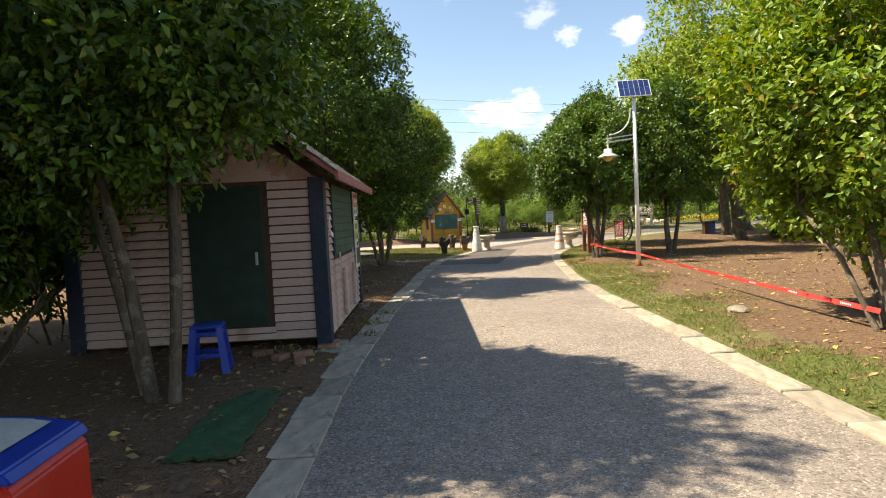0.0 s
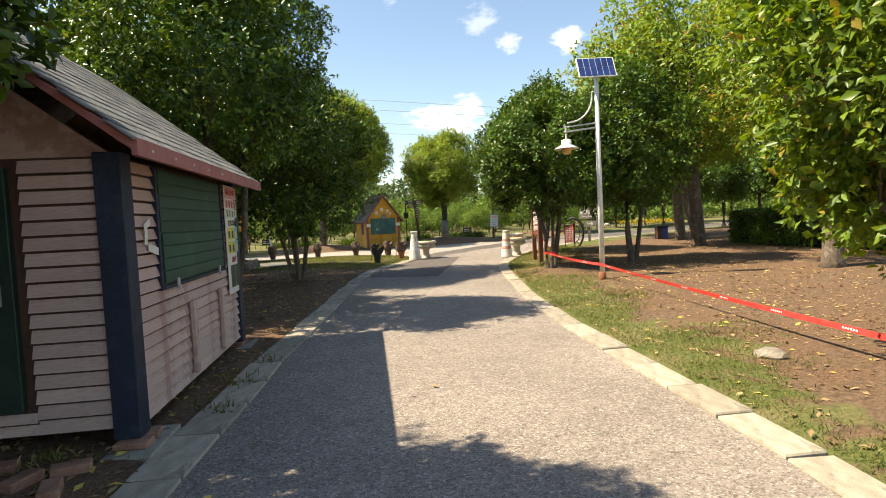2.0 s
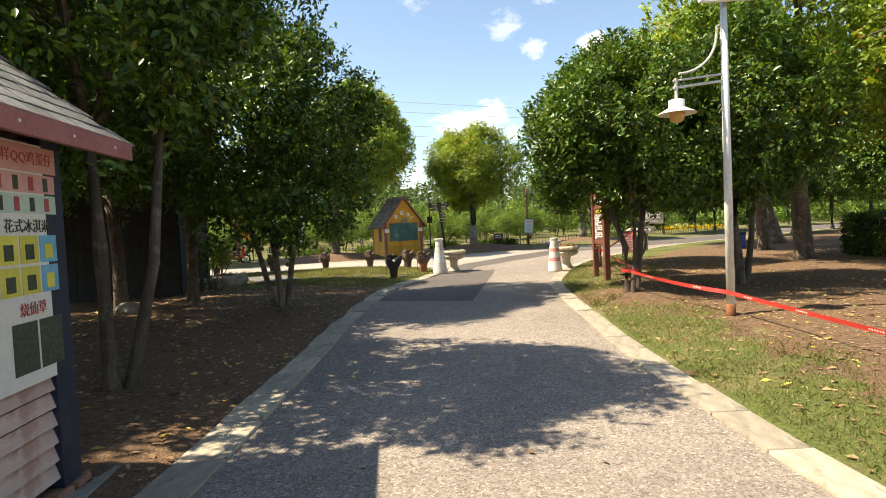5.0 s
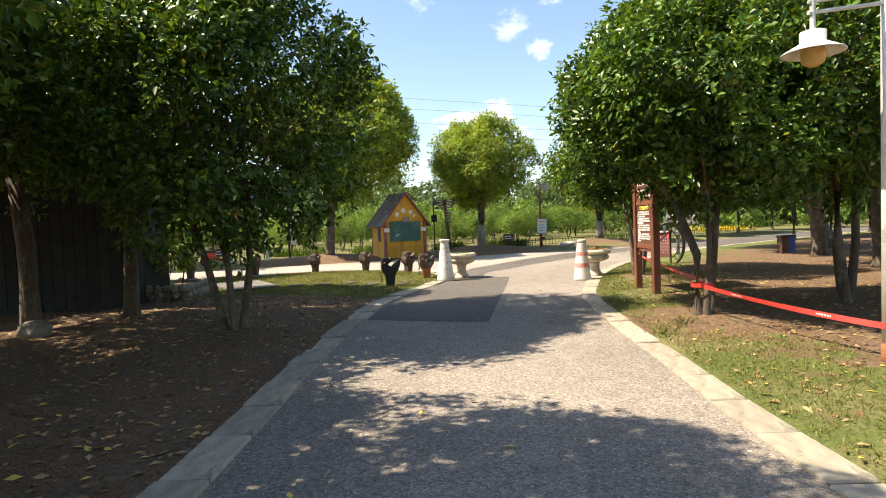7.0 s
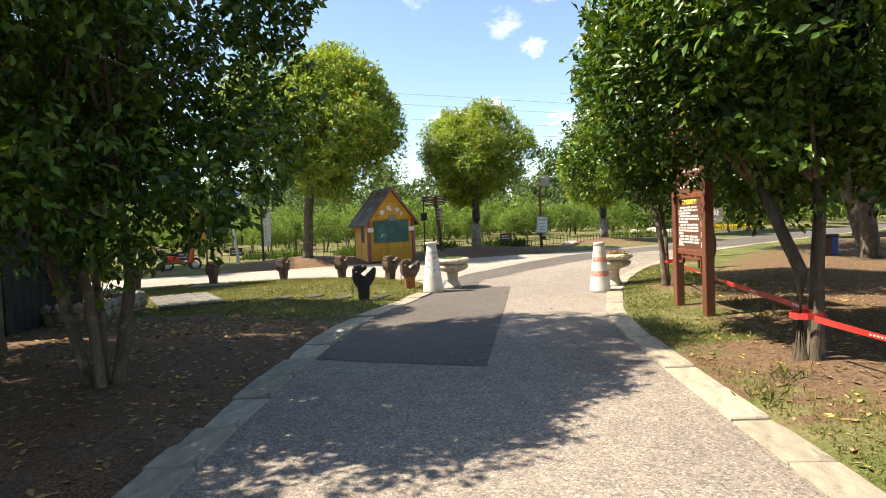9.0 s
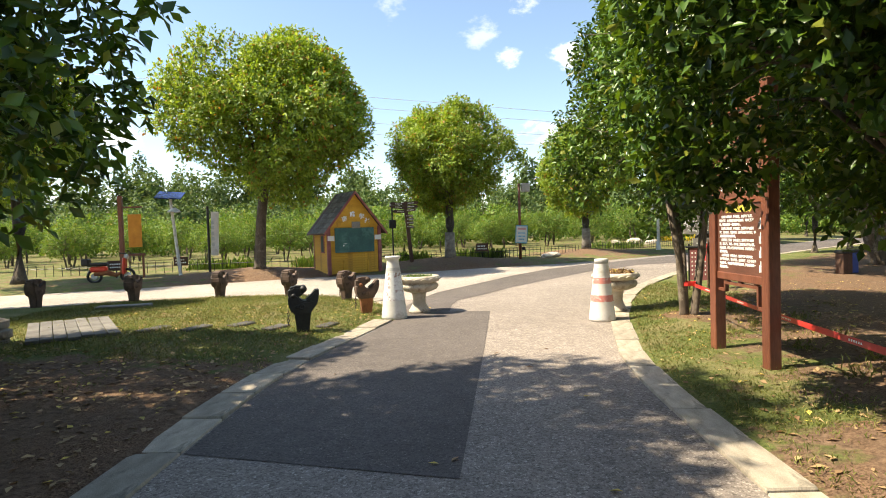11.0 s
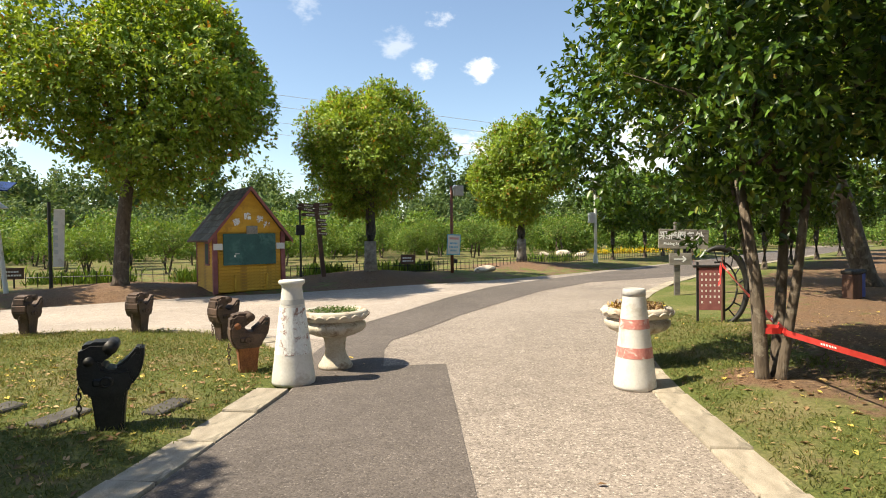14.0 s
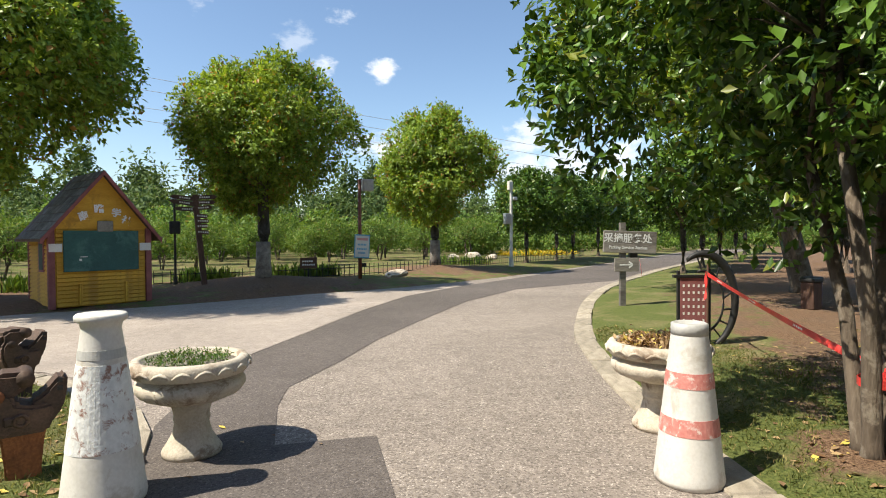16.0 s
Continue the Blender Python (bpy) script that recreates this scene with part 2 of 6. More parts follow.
def triangles(name, verts, tris, material):
    me = bpy.data.meshes.new(name)
    me.vertices.add(len(verts))
    me.vertices.foreach_set("co", verts.astype(np.float32).ravel())
    me.loops.add(len(tris) * 3)
    me.loops.foreach_set("vertex_index", tris.astype(np.int32).ravel())
    me.polygons.add(len(tris))
    me.polygons.foreach_set("loop_start", np.arange(len(tris), dtype=np.int32) * 3)
    me.update(calc_edges=True)
    me.materials.append(material)
    return me


def leaves(name, tips, outs, per, size, material, rng, spread=0.9, slim=0.42, facing=0.0):
    """Folded pointed leaves in rosettes at twig tips, two triangles each. facing: how far the blades turn to the outside of their clump."""
    p = np.repeat(tips, per, 0) + rng.normal(0, size * 0.4, (len(tips) * per, 3))
    o = np.repeat(outs, per, 0)
    d = unit(o * (0.8 - 0.3 * facing) + rng.normal(0, spread, p.shape) + np.array((0, 0, -0.05 - 0.25 * facing)))
    up = unit(o * (0.5 + 0.6 * facing) + np.array((0, 0, 0.8 - 0.2 * facing)) + rng.normal(0, 0.42, p.shape))
    s = unit(np.cross(d, up))
    n = np.cross(s, d)
    ln = size * rng.uniform(0.65, 1.25, (len(p), 1))
    w = ln * slim * rng.uniform(0.8, 1.2, (len(p), 1)) * 0.5
    v = np.stack((p, p + d * ln * 0.5 + s * w + n * ln * 0.1, p + d * ln - n * ln * 0.06, p + d * ln * 0.5 - s * w + n * ln * 0.1), 1).reshape(-1, 3)
    b = np.arange(len(p))[:, None] * 4
    t = np.concatenate((b + np.array((0, 1, 2)), b + np.array((0, 2, 3))), 1).reshape(-1, 3)
    return triangles(name, v, t, material)


def crown_tips(centre, radii, twigs, rng, lumps=16, floor=-0.75, inner=0.1):
    """Twig tips on a domed crown of boughs: tufts of uneven size with gaps between them, some standing out past the rest."""
    c, r = np.array(centre), np.array(radii)
    boughs = int(lumps * 3.2)
    i = np.arange(boughs) + 0.5
    zz = 1 - 2 * i / boughs
    th = i * 2.39996 + rng.uniform(0, 6.28)
    dirs = unit(np.stack((np.cos(th) * np.sqrt(1 - zz * zz), np.sin(th) * np.sqrt(1 - zz * zz), zz), 1) + rng.normal(0, 0.2, (boughs, 3)))
    ks = unit(rng.normal(0, 1, (6, 3))) * rng.uniform(2.0, 5.5, (6, 1))
    swell = np.sin(dirs @ ks.T + rng.uniform(0, 6.28, 6)).sum(1) / 6
    size = rng.uniform(0.17, 0.36, boughs) * (30 / lumps) ** 0.25
    reach = np.clip(0.93 + 0.36 * swell, 0.72, 1.1) - size * rng.uniform(0.85, 1.35, boughs)
    lc = dirs * reach[:, None]
    k = rng.choice(boughs, twigs, p=size ** 1.7 / (size ** 1.7).sum())
    u = unit(rng.normal(0, 1, (twigs, 3)) + dirs[k] * 0.5 + np.array((0, 0, 0.12)))
    q = lc[k] + u * (size[k] * rng.uniform(0.45, 1.08, twigs))[:, None]
    fill = rng.random(twigs) < inner
    deep = unit(rng.normal(0, 1, (twigs, 3)))
    q = np.where(fill[:, None], deep * rng.uniform(0.3, 0.7, (twigs, 1)), q)
    u = np.where(fill[:, None], deep, u)
    wide = 1.06 - 0.28 * np.clip(q[:, 2], 0, 1) ** 1.3 - 0.12 * np.clip(-q[:, 2], 0, 1) ** 2
    q = q * np.stack((wide, wide, np.ones(twigs)), 1)
    out = unit(u + dirs[k] * 0.35)
    ks = unit(rng.normal(0, 1, (6, 3))) * rng.uniform(6, 11, (6, 1))
    gap = np.sin(q @ ks.T + rng.uniform(0, 6.28, 6)).sum(1) / 3
    keep = (q[:, 2] > floor + 0.1 * rng.normal(0, 1, twigs)) & (gap + rng.normal(0, 0.25, twigs) > -0.5)
    return (c + q * r)[keep], out[keep]


def tree(name, base, stems, crown, radii, twigs, per, leaf, material, label, seed, limbs=9, floor=-0.8, lumps=16, group="", bark=None, spread=0.9, slim=0.5):
    """A tree: tapered stems that fork into limbs, and a crown of single leaves. stems: (foot dx, dy, radius); crown and radii in the base's frame."""
    rng = np.random.default_rng(seed)
    ob = thing(name, pose(*base), label, "tree", group)
    bm = bmesh.new()
    c = Vector(crown)
    fork = c.z - radii[2] * 0.62
    for i, (dx, dy, r) in enumerate(stems):
        foot = Vector((dx, dy, -0.08))
        top = Vector((c.x * 0.55 + dx * 4.2, c.y * 0.55 + dy * 4.2, fork))
        mid = foot.lerp(top, 0.5) + Vector(rng.normal(0, 0.05, 3)) * (1, 1, 0)[0]
        tube(bm, [foot, foot.lerp(mid, 0.12), mid, top], [r * 1.5, r * 1.08, r * 0.92, r * 0.75], 10)
        for k in range(max(3, limbs // len(stems))):
            a = rng.uniform(0, 6.28)
            el = rng.uniform(0.1, 0.75)
            end = c + Vector((math.cos(a) * radii[0] * 0.75 * (1.1 - el), math.sin(a) * radii[1] * 0.75 * (1.1 - el), radii[2] * (el * 1.35 - 0.45)))
            m2 = top.lerp(end, 0.45) + Vector((0, 0, 0.12 * radii[2])) + Vector(rng.normal(0, 0.06, 3))
            tube(bm, [top - Vector((0, 0, r)), m2, end], [r * 0.5, r * 0.26, r * 0.06], 6)
            for _ in range(2):
                e2 = m2 + (end - m2) * rng.uniform(0.5, 0.9) + Vector(rng.normal(0, 0.28, 3)) * radii[0] * 0.6
                tube(bm, [m2, m2.lerp(e2, 0.5) + Vector((0, 0, 0.05)), e2], [r * 0.2, r * 0.12, r * 0.03], 5)
    part("trunk", bm, bark or BARK, ob, smooth=True)
    t, o = crown_tips(crown, radii, twigs, rng, lumps, floor)
    cr = new("crown", leaves("crown", t, o, per, leaf, material, rng, spread, slim, 0.4))
    cr.parent = ob
    return ob


# ---- plan: road edges, from south to north ----
LEFT = [(-1.12, -14), (-1.1, 2.3), (-1.1, 4.1), (-1.03, 5.6), (-0.93, 7.0), (-0.86, 8.4), (-0.75, 9.3), (-0.55, 11.4), (-0.42, 12.8), (-0.3, 14.3), (-0.1, 16.1), (0.22, 18.2), (0.52, 19.5), (0.9, 20.5), (1.32, 21.5), (1.74, 22.5)]
BEND = [(1.95, 23.2), (2.0, 24.1), (1.7, 25.3), (0.85, 26.6), (-0.4, 27.3), (-1.8, 27.6), (-4.3, 27.5), (-8, 26.9), (-16, 25.2), (-45, 20.0)]
RIGHT = [(2.3, -14), (2.38, 2.5), (2.45, 4.5), (2.52, 7), (2.6, 9.1), (2.82, 11.7), (3.12, 13.7), (3.3, 15), (3.53, 16.4), (3.75, 17.6), (4.0, 18.7), (4.3, 19.6), (4.78, 20.8), (5.2, 21.8), (5.62, 22.6), (6.1, 23.5), (6.95, 24.9), (8.05, 26.4), (10.9, 29.5), (14.3, 32.4), (21, 36.9), (32, 43.5), (60, 60)]
FAR = [(-45, 24.3), (-16, 29.4), (-6.5, 31.0), (-2.9, 32.0), (-0.4, 32.8), (2.1, 33.0), (5.5, 34.0), (8.2, 34.6), (13.6, 37.0), (20.5, 41.0), (28.4, 45.8), (57, 64)]


def smooth_line(pts, step=0.35):
    """Catmull-Rom through plan points, evenly resampled."""
    p = [Vector((*q, 0)) for q in pts]
    p = [p[0] * 2 - p[1]] + p + [p[-1] * 2 - p[-2]]
    fine = []
    for i in range(1, len(p) - 2):
        for k in range(24):
            t = k / 24
            a, b, c, d = p[i - 1:i + 3]
            fine.append(0.5 * ((2 * b) + (c - a) * t + (2 * a - 5 * b + 4 * c - d) * t * t + (3 * b - a - 3 * c + d) * t ** 3))
    fine.append(p[-2])
    out, left = [fine[0]], step
    for a, b in zip(fine, fine[1:]):
        seg = (b - a).length
        while seg >= left and seg > 0:
            a = a.lerp(b, left / seg)
            seg -= left
            left = step
            out.append(a)
        left -= seg
    return out


LEFT_S, BEND_S, RIGHT_S, FAR_S = (smooth_line(q) for q in (LEFT, BEND, RIGHT, FAR))
ROAD = [(v.x, v.y) for v in LEFT_S + BEND_S] + [(v.x, v.y) for v in FAR_S] + [(v.x, v.y) for v in RIGHT_S[::-1]]


def inside(px, py, poly):
    q = np.array(poly)
    hit = np.zeros(px.shape, bool)
    for (x0, y0), (x1, y1) in zip(q, np.roll(q, -1, 0)):
        if y0 != y1:
            hit ^= ((y0 > py) != (y1 > py)) & (px < (x1 - x0) * (py - y0) / (y1 - y0) + x0)
    return hit


def edge_distance(px, py):
    q = np.array(ROAD)
    q = np.concatenate((q, q[:1]))
    d = np.full(px.shape, 1e9)
    for a, b in zip(q, q[1:]):
        ab = b - a
        t = np.clip(((px - a[0]) * ab[0] + (py - a[1]) * ab[1]) / max(ab @ ab, 1e-9), 0, 1)
        d = np.minimum(d, (px - a[0] - t * ab[0]) ** 2 + (py - a[1] - t * ab[1]) ** 2)
    return np.sqrt(d)


MOUNDS = [(-2.4, 34.2, 1.9, 0.24), (4.7, 36.2, 2.1, 0.26), (12.2, 40.3, 1.8, 0.22), (-1.6, 15.8, 0.9, 0.08), (4.57, 15.5, 0.8, 0.06), (6.03, 20.97, 0.8, 0.06), (-2.7, 4.1, 0.9, 0.05)]


def height(px, py):
    """The ground's height: lawns a little above the kerbs, small mounds round trees, low ripple."""
    px, py = np.asarray(px, float), np.asarray(py, float)
    d = edge_distance(px, py)
    ins = inside(px, py, ROAD)
    z = 0.03 + 0.09 * np.clip((d - 0.35) / 2.5, 0, 1) + 0.02 * np.sin(px * 1.3) * np.sin(py * 1.1) * np.clip((d - 0.4) / 1, 0, 1)
    for mx, my, mr, mh in MOUNDS:
        z = z + mh * np.exp(-((px - mx) ** 2 + (py - my) ** 2) / (mr * mr)) * np.clip((d - 0.35) / 0.6, 0, 1)
    return np.where(ins, -0.06, np.where(d < 0.32, -0.02, z))


def ground_at(x, y):
    return float(height(np.array([x]), np.array([y]))[0])


def ground_mat():
    m = bpy.data.materials.new("lawn_and_bare_earth")
    m.use_nodes = True
    n, l = m.node_tree.nodes, m.node_tree.links
    p = n["Principled BSDF"]
    p.inputs["Roughness"].default_value = 0.95
    p.inputs["Specular IOR Level"].default_value = 0.15
    at = n.new("ShaderNodeAttribute")
    at.attribute_name = "grass_cover"
    co = n.new("ShaderNodeTexCoord")

    def noise_of(s, d=6):
        q = n.new("ShaderNodeTexNoise")
        q.inputs["Scale"].default_value, q.inputs["Detail"].default_value, q.inputs["Roughness"].default_value = s, d, 0.65
        l.new(co.outputs["Object"], q.inputs["Vector"])
        return q.outputs["Fac"]

    def ramp(fac, p0, c0, p1, c1):
        r = n.new("ShaderNodeValToRGB")
        e = r.color_ramp.elements
        e[0].position, e[0].color, e[1].position, e[1].color = p0, (*c0, 1), p1, (*c1, 1)
        l.new(fac, r.inputs["Fac"])
        return r.outputs["Color"]

    def mixed(fac, a, b):
        x = n.new("ShaderNodeMix")
        x.data_type = "RGBA"
        l.new(fac, x.inputs["Factor"])
        l.new(a, x.inputs["A"])
        l.new(b, x.inputs["B"])
        return x.outputs["Result"]

    grass = ramp(noise_of(38, 4), 0.32, (0.055, 0.08, 0.02), 0.68, (0.175, 0.19, 0.058))
    dry = ramp(noise_of(24, 5), 0.35, (0.20, 0.15, 0.075), 0.68, (0.42, 0.33, 0.19))
    earth = ramp(noise_of(17, 8), 0.33, (0.075, 0.046, 0.03), 0.7, (0.28, 0.185, 0.12))
    chips = ramp(noise_of(55, 5), 0.36, (0.07, 0.038, 0.022), 0.66, (0.31, 0.195, 0.12))
    soil = mixed(ramp(noise_of(1.3), 0.42, (0, 0, 0), 0.58, (1, 1, 1)), earth, chips)
    turf = mixed(ramp(noise_of(0.9), 0.48, (0, 0, 0), 0.72, (0.75, 0.75, 0.75)), grass, dry)
    ad = n.new("ShaderNodeMath")
    ad.operation = "ADD"
    sb = n.new("ShaderNodeMath")
    sb.operation = "MULTIPLY_ADD"
    sb.inputs[1].default_value, sb.inputs[2].default_value = 2.0, -1.0
    l.new(noise_of(2.4, 8), sb.inputs[0])
    l.new(at.outputs["Fac"], ad.inputs[0])
    l.new(sb.outputs["Value"], ad.inputs[1])
    l.new(mixed(ramp(ad.outputs["Value"], 0.4, (0, 0, 0), 0.62, (1, 1, 1)), soil, turf), p.inputs["Base Color"])
    bp = n.new("ShaderNodeBump")
    bp.inputs["Strength"].default_value, bp.inputs["Distance"].default_value = 0.9, 0.03
    l.new(noise_of(45, 6), bp.inputs["Height"])
    l.new(bp.outputs["Normal"], p.inputs["Normal"])
    return m


def grass_cover(x, y):
    """How grassy the ground is: a strip along the east kerb, the lawn in the bend, the orchard."""
    d = edge_distance(x, y)
    g = np.full(x.shape, 0.62)
    west = (x < 1) & (y < 27.5)
    lawn = np.clip((y - 19.3 + 0.25 * (x + 2)) / 1.6, 0, 1)
    g = np.where(west, 0.05 + 0.75 * lawn, g)
    east = (x > 1) & (y < 33 + (x - 14) * 0.6)
    strip = np.clip((2.3 - d) / 1.4, 0, 1)
    g = np.where(east, 0.10 + 0.66 * strip + 0.35 * np.clip((y - 20) / 4, 0, 1) * np.clip((5 - d) / 3, 0, 1), g)
    for mx, my, mr in ((4.57, 15.5, 1.0), (6.12, 21.08, 0.5), (-2.4, 34.2, 2.4), (4.7, 36.0, 2.4), (12.2, 40.2, 2.0), (4.3, 5.2, 1.1), (4.2, 9.0, 0.5)):
        g = g - 0.75 * np.exp(-((x - mx) ** 2 + (y - my) ** 2) / (mr * mr))
    return np.clip(g, 0, 1)


def build_ground():
    xs = np.concatenate((np.linspace(-900, -60, 10), np.linspace(-50, -13, 24), np.arange(-12, 18, 0.3), np.linspace(19, 70, 34), np.linspace(90, 900, 10)))
    ys = np.concatenate((np.linspace(-300, -20, 8), np.arange(-14, 46, 0.3), np.linspace(48, 120, 30), np.linspace(150, 1500, 10)))
    gx, gy = np.meshgrid(xs, ys)
    px, py = gx.ravel(), gy.ravel()
    v = np.stack((px, py, height(px, py)), 1)
    w = len(xs)
    i = np.arange(len(ys) - 1)[:, None] * w + np.arange(w - 1)[None, :]
    i = i.ravel()[:, None]
    t = np.concatenate((i + np.array((0, 1, w + 1)), i + np.array((0, w + 1, w))), 1).reshape(-1, 3)
    me = triangles("ground", v, t, ground_mat())
    a = me.attributes.new("grass_cover", "FLOAT", "POINT")
    a.data.foreach_set("value", grass_cover(px, py).astype(np.float32))
    me.polygons.foreach_set("use_smooth", np.ones(len(me.polygons), bool))
    tagged(new("ground", me), "bare earth, leaf litter and patchy lawn", "ground", kind="structure")


build_ground()


def sheet(name, poly, z, material, label):
    bm = bmesh.new()
    f = bm.faces.new([bm.verts.new((x, y, z)) for x, y in poly])
    if f.normal.z < 0:
        f.normal_flip()
    bmesh.ops.triangulate(bm, faces=bm.faces[:])
    bmesh.ops.recalc_face_normals(bm, faces=bm.faces[:])
    if sum(f.normal.z for f in bm.faces) < 0:
        bmesh.ops.reverse_faces(bm, faces=bm.faces[:])
    return tagged(link(name, bm, material), label, "road", kind="structure")


sheet("road", ROAD, 0.0, ASPHALT, "worn grey-brown asphalt park road")
PATCH = [(p.x + 0.02, p.y) for p in LEFT_S if 16.85 < p.y < 22.5] + [(1.97, 23.2), (2.03, 24.1), (2.35, 25.1), (3.0, 26.5), (4.12, 27.95), (5.7, 30.1), (7.6, 32.3), (9.9, 34.0), (13, 35.9), (20.4, 40.5), (28.3, 45.4), (50, 59), (50, 54), (32, 43.8), (21, 37.2), (15.5, 33.5), (11, 32.5), (8.3, 30.5), (6.1, 28.2), (4.9, 26.9), (3.98, 25.7), (3.2, 24.8), (2.99, 24.2), (2.8, 23.25), (3.51, 23.1), (2.68, 19.7), (1.85, 16.4)]
sheet("road_patch", PATCH, 0.005, ASPHALT_NEW, "darker newer asphalt patch in the road")
CROSS = [(-45, 20.1), (-16, 25.3), (-8, 27.0), (-4.3, 27.6), (-1.8, 27.7), (-0.4, 27.4), (0.9, 26.7), (1.8, 25.5), (2.36, 25.15), (3.0, 26.52), (4.1, 27.97), (5.68, 30.12), (7.6, 32.32), (9.88, 34.0), (8.2, 34.5), (5.5, 33.9), (2.1, 32.9), (-0.4, 32.7), (-2.9, 31.9), (-6.5, 30.9), (-16, 29.3), (-45, 24.2)]
sheet("crossing_road", CROSS, 0.006, ROADFAR, "pale sunlit concrete road crossing ahead")

# ---- more materials ----
PINK = mat("faded_pink_boards", (0.46, 0.31, 0.265), (0.60, 0.45, 0.395), 5, 0.8, 0, 0.4, 70, c=(0.41, 0.25, 0.205), stretch=(0.25, 0.25, 1.5), vary=0.1)
PINK_TRIM = mat("dull_red_fascia", (0.30, 0.10, 0.095), (0.42, 0.17, 0.15), 6, 0.7, 0, 0.3, 60, vary=0.05)
NAVY = mat("navy_painted_post", (0.005, 0.010, 0.024), (0.011, 0.022, 0.052), 9, 0.6, 0, 0.2, 60, c=(0.018, 0.03, 0.05))
SHUTTER = mat("dark_green_shutter", (0.006, 0.04, 0.026), (0.014, 0.072, 0.047), 4, 0.55, 0, 0.2, 50, c=(0.02, 0.09, 0.055), stretch=(0.3, 0.3, 2))
DOOR_G = mat("blackish_green_door", (0.006, 0.022, 0.015), (0.014, 0.045, 0.03), 5, 0.6, 0, 0.2, 50)
SHINGLE = mat("grey_shingle", (0.10, 0.10, 0.095), (0.23, 0.225, 0.21), 10, 0.95, 0, 0.6, 130, vary=0.3)
CONCRETE = mat("dirty_concrete", (0.20, 0.18, 0.15), (0.38, 0.35, 0.29), 6, 0.95, 0, 0.5, 50, vary=0.15)
WHITEWASH = mat("faded_whitewash", (0.11, 0.095, 0.078), (0.30, 0.27, 0.235), 7, 0.95, 0, 0.5, 40)
BRICK = mat("old_red_brick", (0.22, 0.10, 0.065), (0.40, 0.22, 0.15), 9, 0.95, 0, 0.5, 60, vary=0.2)
PAPER = mat("sun_bleached_print", (0.66, 0.64, 0.58), (0.80, 0.78, 0.72), 3, 0.6, 0, 0.05, 40, vary=0.03)
INK_RED = mat("red_print", (0.35, 0.05, 0.06), (0.45, 0.09, 0.09), 20, 0.6, 0, 0)
INK_PINK = mat("pink_print", (0.62, 0.30, 0.28), (0.70, 0.40, 0.36), 6, 0.6, 0, 0)
INK_MINT = mat("mint_print", (0.42, 0.55, 0.45), (0.55, 0.66, 0.55), 6, 0.6, 0, 0)
INK_YELLOW = mat("yellow_print", (0.60, 0.52, 0.05), (0.72, 0.66, 0.12), 8, 0.6, 0, 0)
INK_BLUE = mat("sky_blue_print", (0.10, 0.36, 0.55), (0.22, 0.50, 0.66), 8, 0.6, 0, 0)
INK_DARK = mat("dark_print", (0.02, 0.03, 0.02), (0.07, 0.09, 0.05), 40, 0.6, 0, 0)
STEEL = mat("galvanised_steel", (0.42, 0.42, 0.41), (0.58, 0.58, 0.57), 12, 0.5, 0.6, 0.1, 80)
WHITE_PAINT = mat("white_lamp_paint", (0.62, 0.61, 0.58), (0.78, 0.77, 0.73), 5, 0.45, 0, 0.1, 60, c=(0.5, 0.47, 0.42), stretch=(1, 1, 0.3))
RUST = mat("rusty_iron", (0.16, 0.06, 0.03), (0.36, 0.15, 0.06), 8, 0.9, 0.2, 0.5, 60)
BLACK_IRON = mat("black_painted_iron", (0.010, 0.010, 0.010), (0.03, 0.028, 0.026), 10, 0.5, 0.2, 0.3, 60)
BROWN_IRON = mat("rust_brown_iron", (0.05, 0.035, 0.028), (0.14, 0.085, 0.06), 8, 0.7, 0.3, 0.4, 60)
RED_TAPE = mat("red_barrier_tape", (0.55, 0.035, 0.03), (0.68, 0.06, 0.05), 5, 0.45, 0, 0.1, 20)
WHITE_INK = mat("white_lettering", (0.70, 0.70, 0.68), (0.82, 0.82, 0.80), 20, 0.6, 0, 0)
WOOD_RED = mat("red_brown_stained_wood", (0.11, 0.034, 0.018), (0.23, 0.078, 0.04), 5, 0.5, 0, 0.25, 60, stretch=(1, 1, 0.2))
WOOD_PANEL = mat("varnished_brown_panel", (0.095, 0.036, 0.022), (0.17, 0.068, 0.042), 5, 0.45, 0, 0.15, 50, stretch=(0.3, 1, 1))
WOOD_GREY = mat("weathered_grey_wood", (0.09, 0.08, 0.07), (0.24, 0.22, 0.19), 5, 0.9, 0, 0.6, 45, stretch=(0.25, 1, 1), vary=0.2)
WOOD_DARK = mat("dark_brown_wood", (0.05, 0.025, 0.016), (0.12, 0.06, 0.038), 6, 0.7, 0, 0.3, 50, stretch=(1, 1, 0.3))
WOOD_SLEEPER = mat("tarred_sleeper_wood", (0.035, 0.03, 0.026), (0.11, 0.10, 0.088), 6, 0.9, 0, 0.6, 45, stretch=(0.3, 1, 1))
YELLOW_WOOD = mat("ochre_painted_boards", (0.52, 0.27, 0.02), (0.70, 0.40, 0.045), 4, 0.75, 0, 0.3, 60, c=(0.44, 0.23, 0.03), stretch=(0.3, 0.3, 1.5), vary=0.06)
ORANGE = mat("orange_painted_board", (0.58, 0.20, 0.012), (0.74, 0.31, 0.03), 5, 0.6, 0, 0.2, 50)
MAROON = mat("maroon_corner_boards", (0.20, 0.06, 0.06), (0.30, 0.11, 0.10), 6, 0.75, 0, 0.3, 60)
CHALK = mat("green_chalkboard", (0.010, 0.060, 0.055), (0.025, 0.105, 0.095), 3, 0.5, 0, 0.05, 40, c=(0.05, 0.14, 0.125))
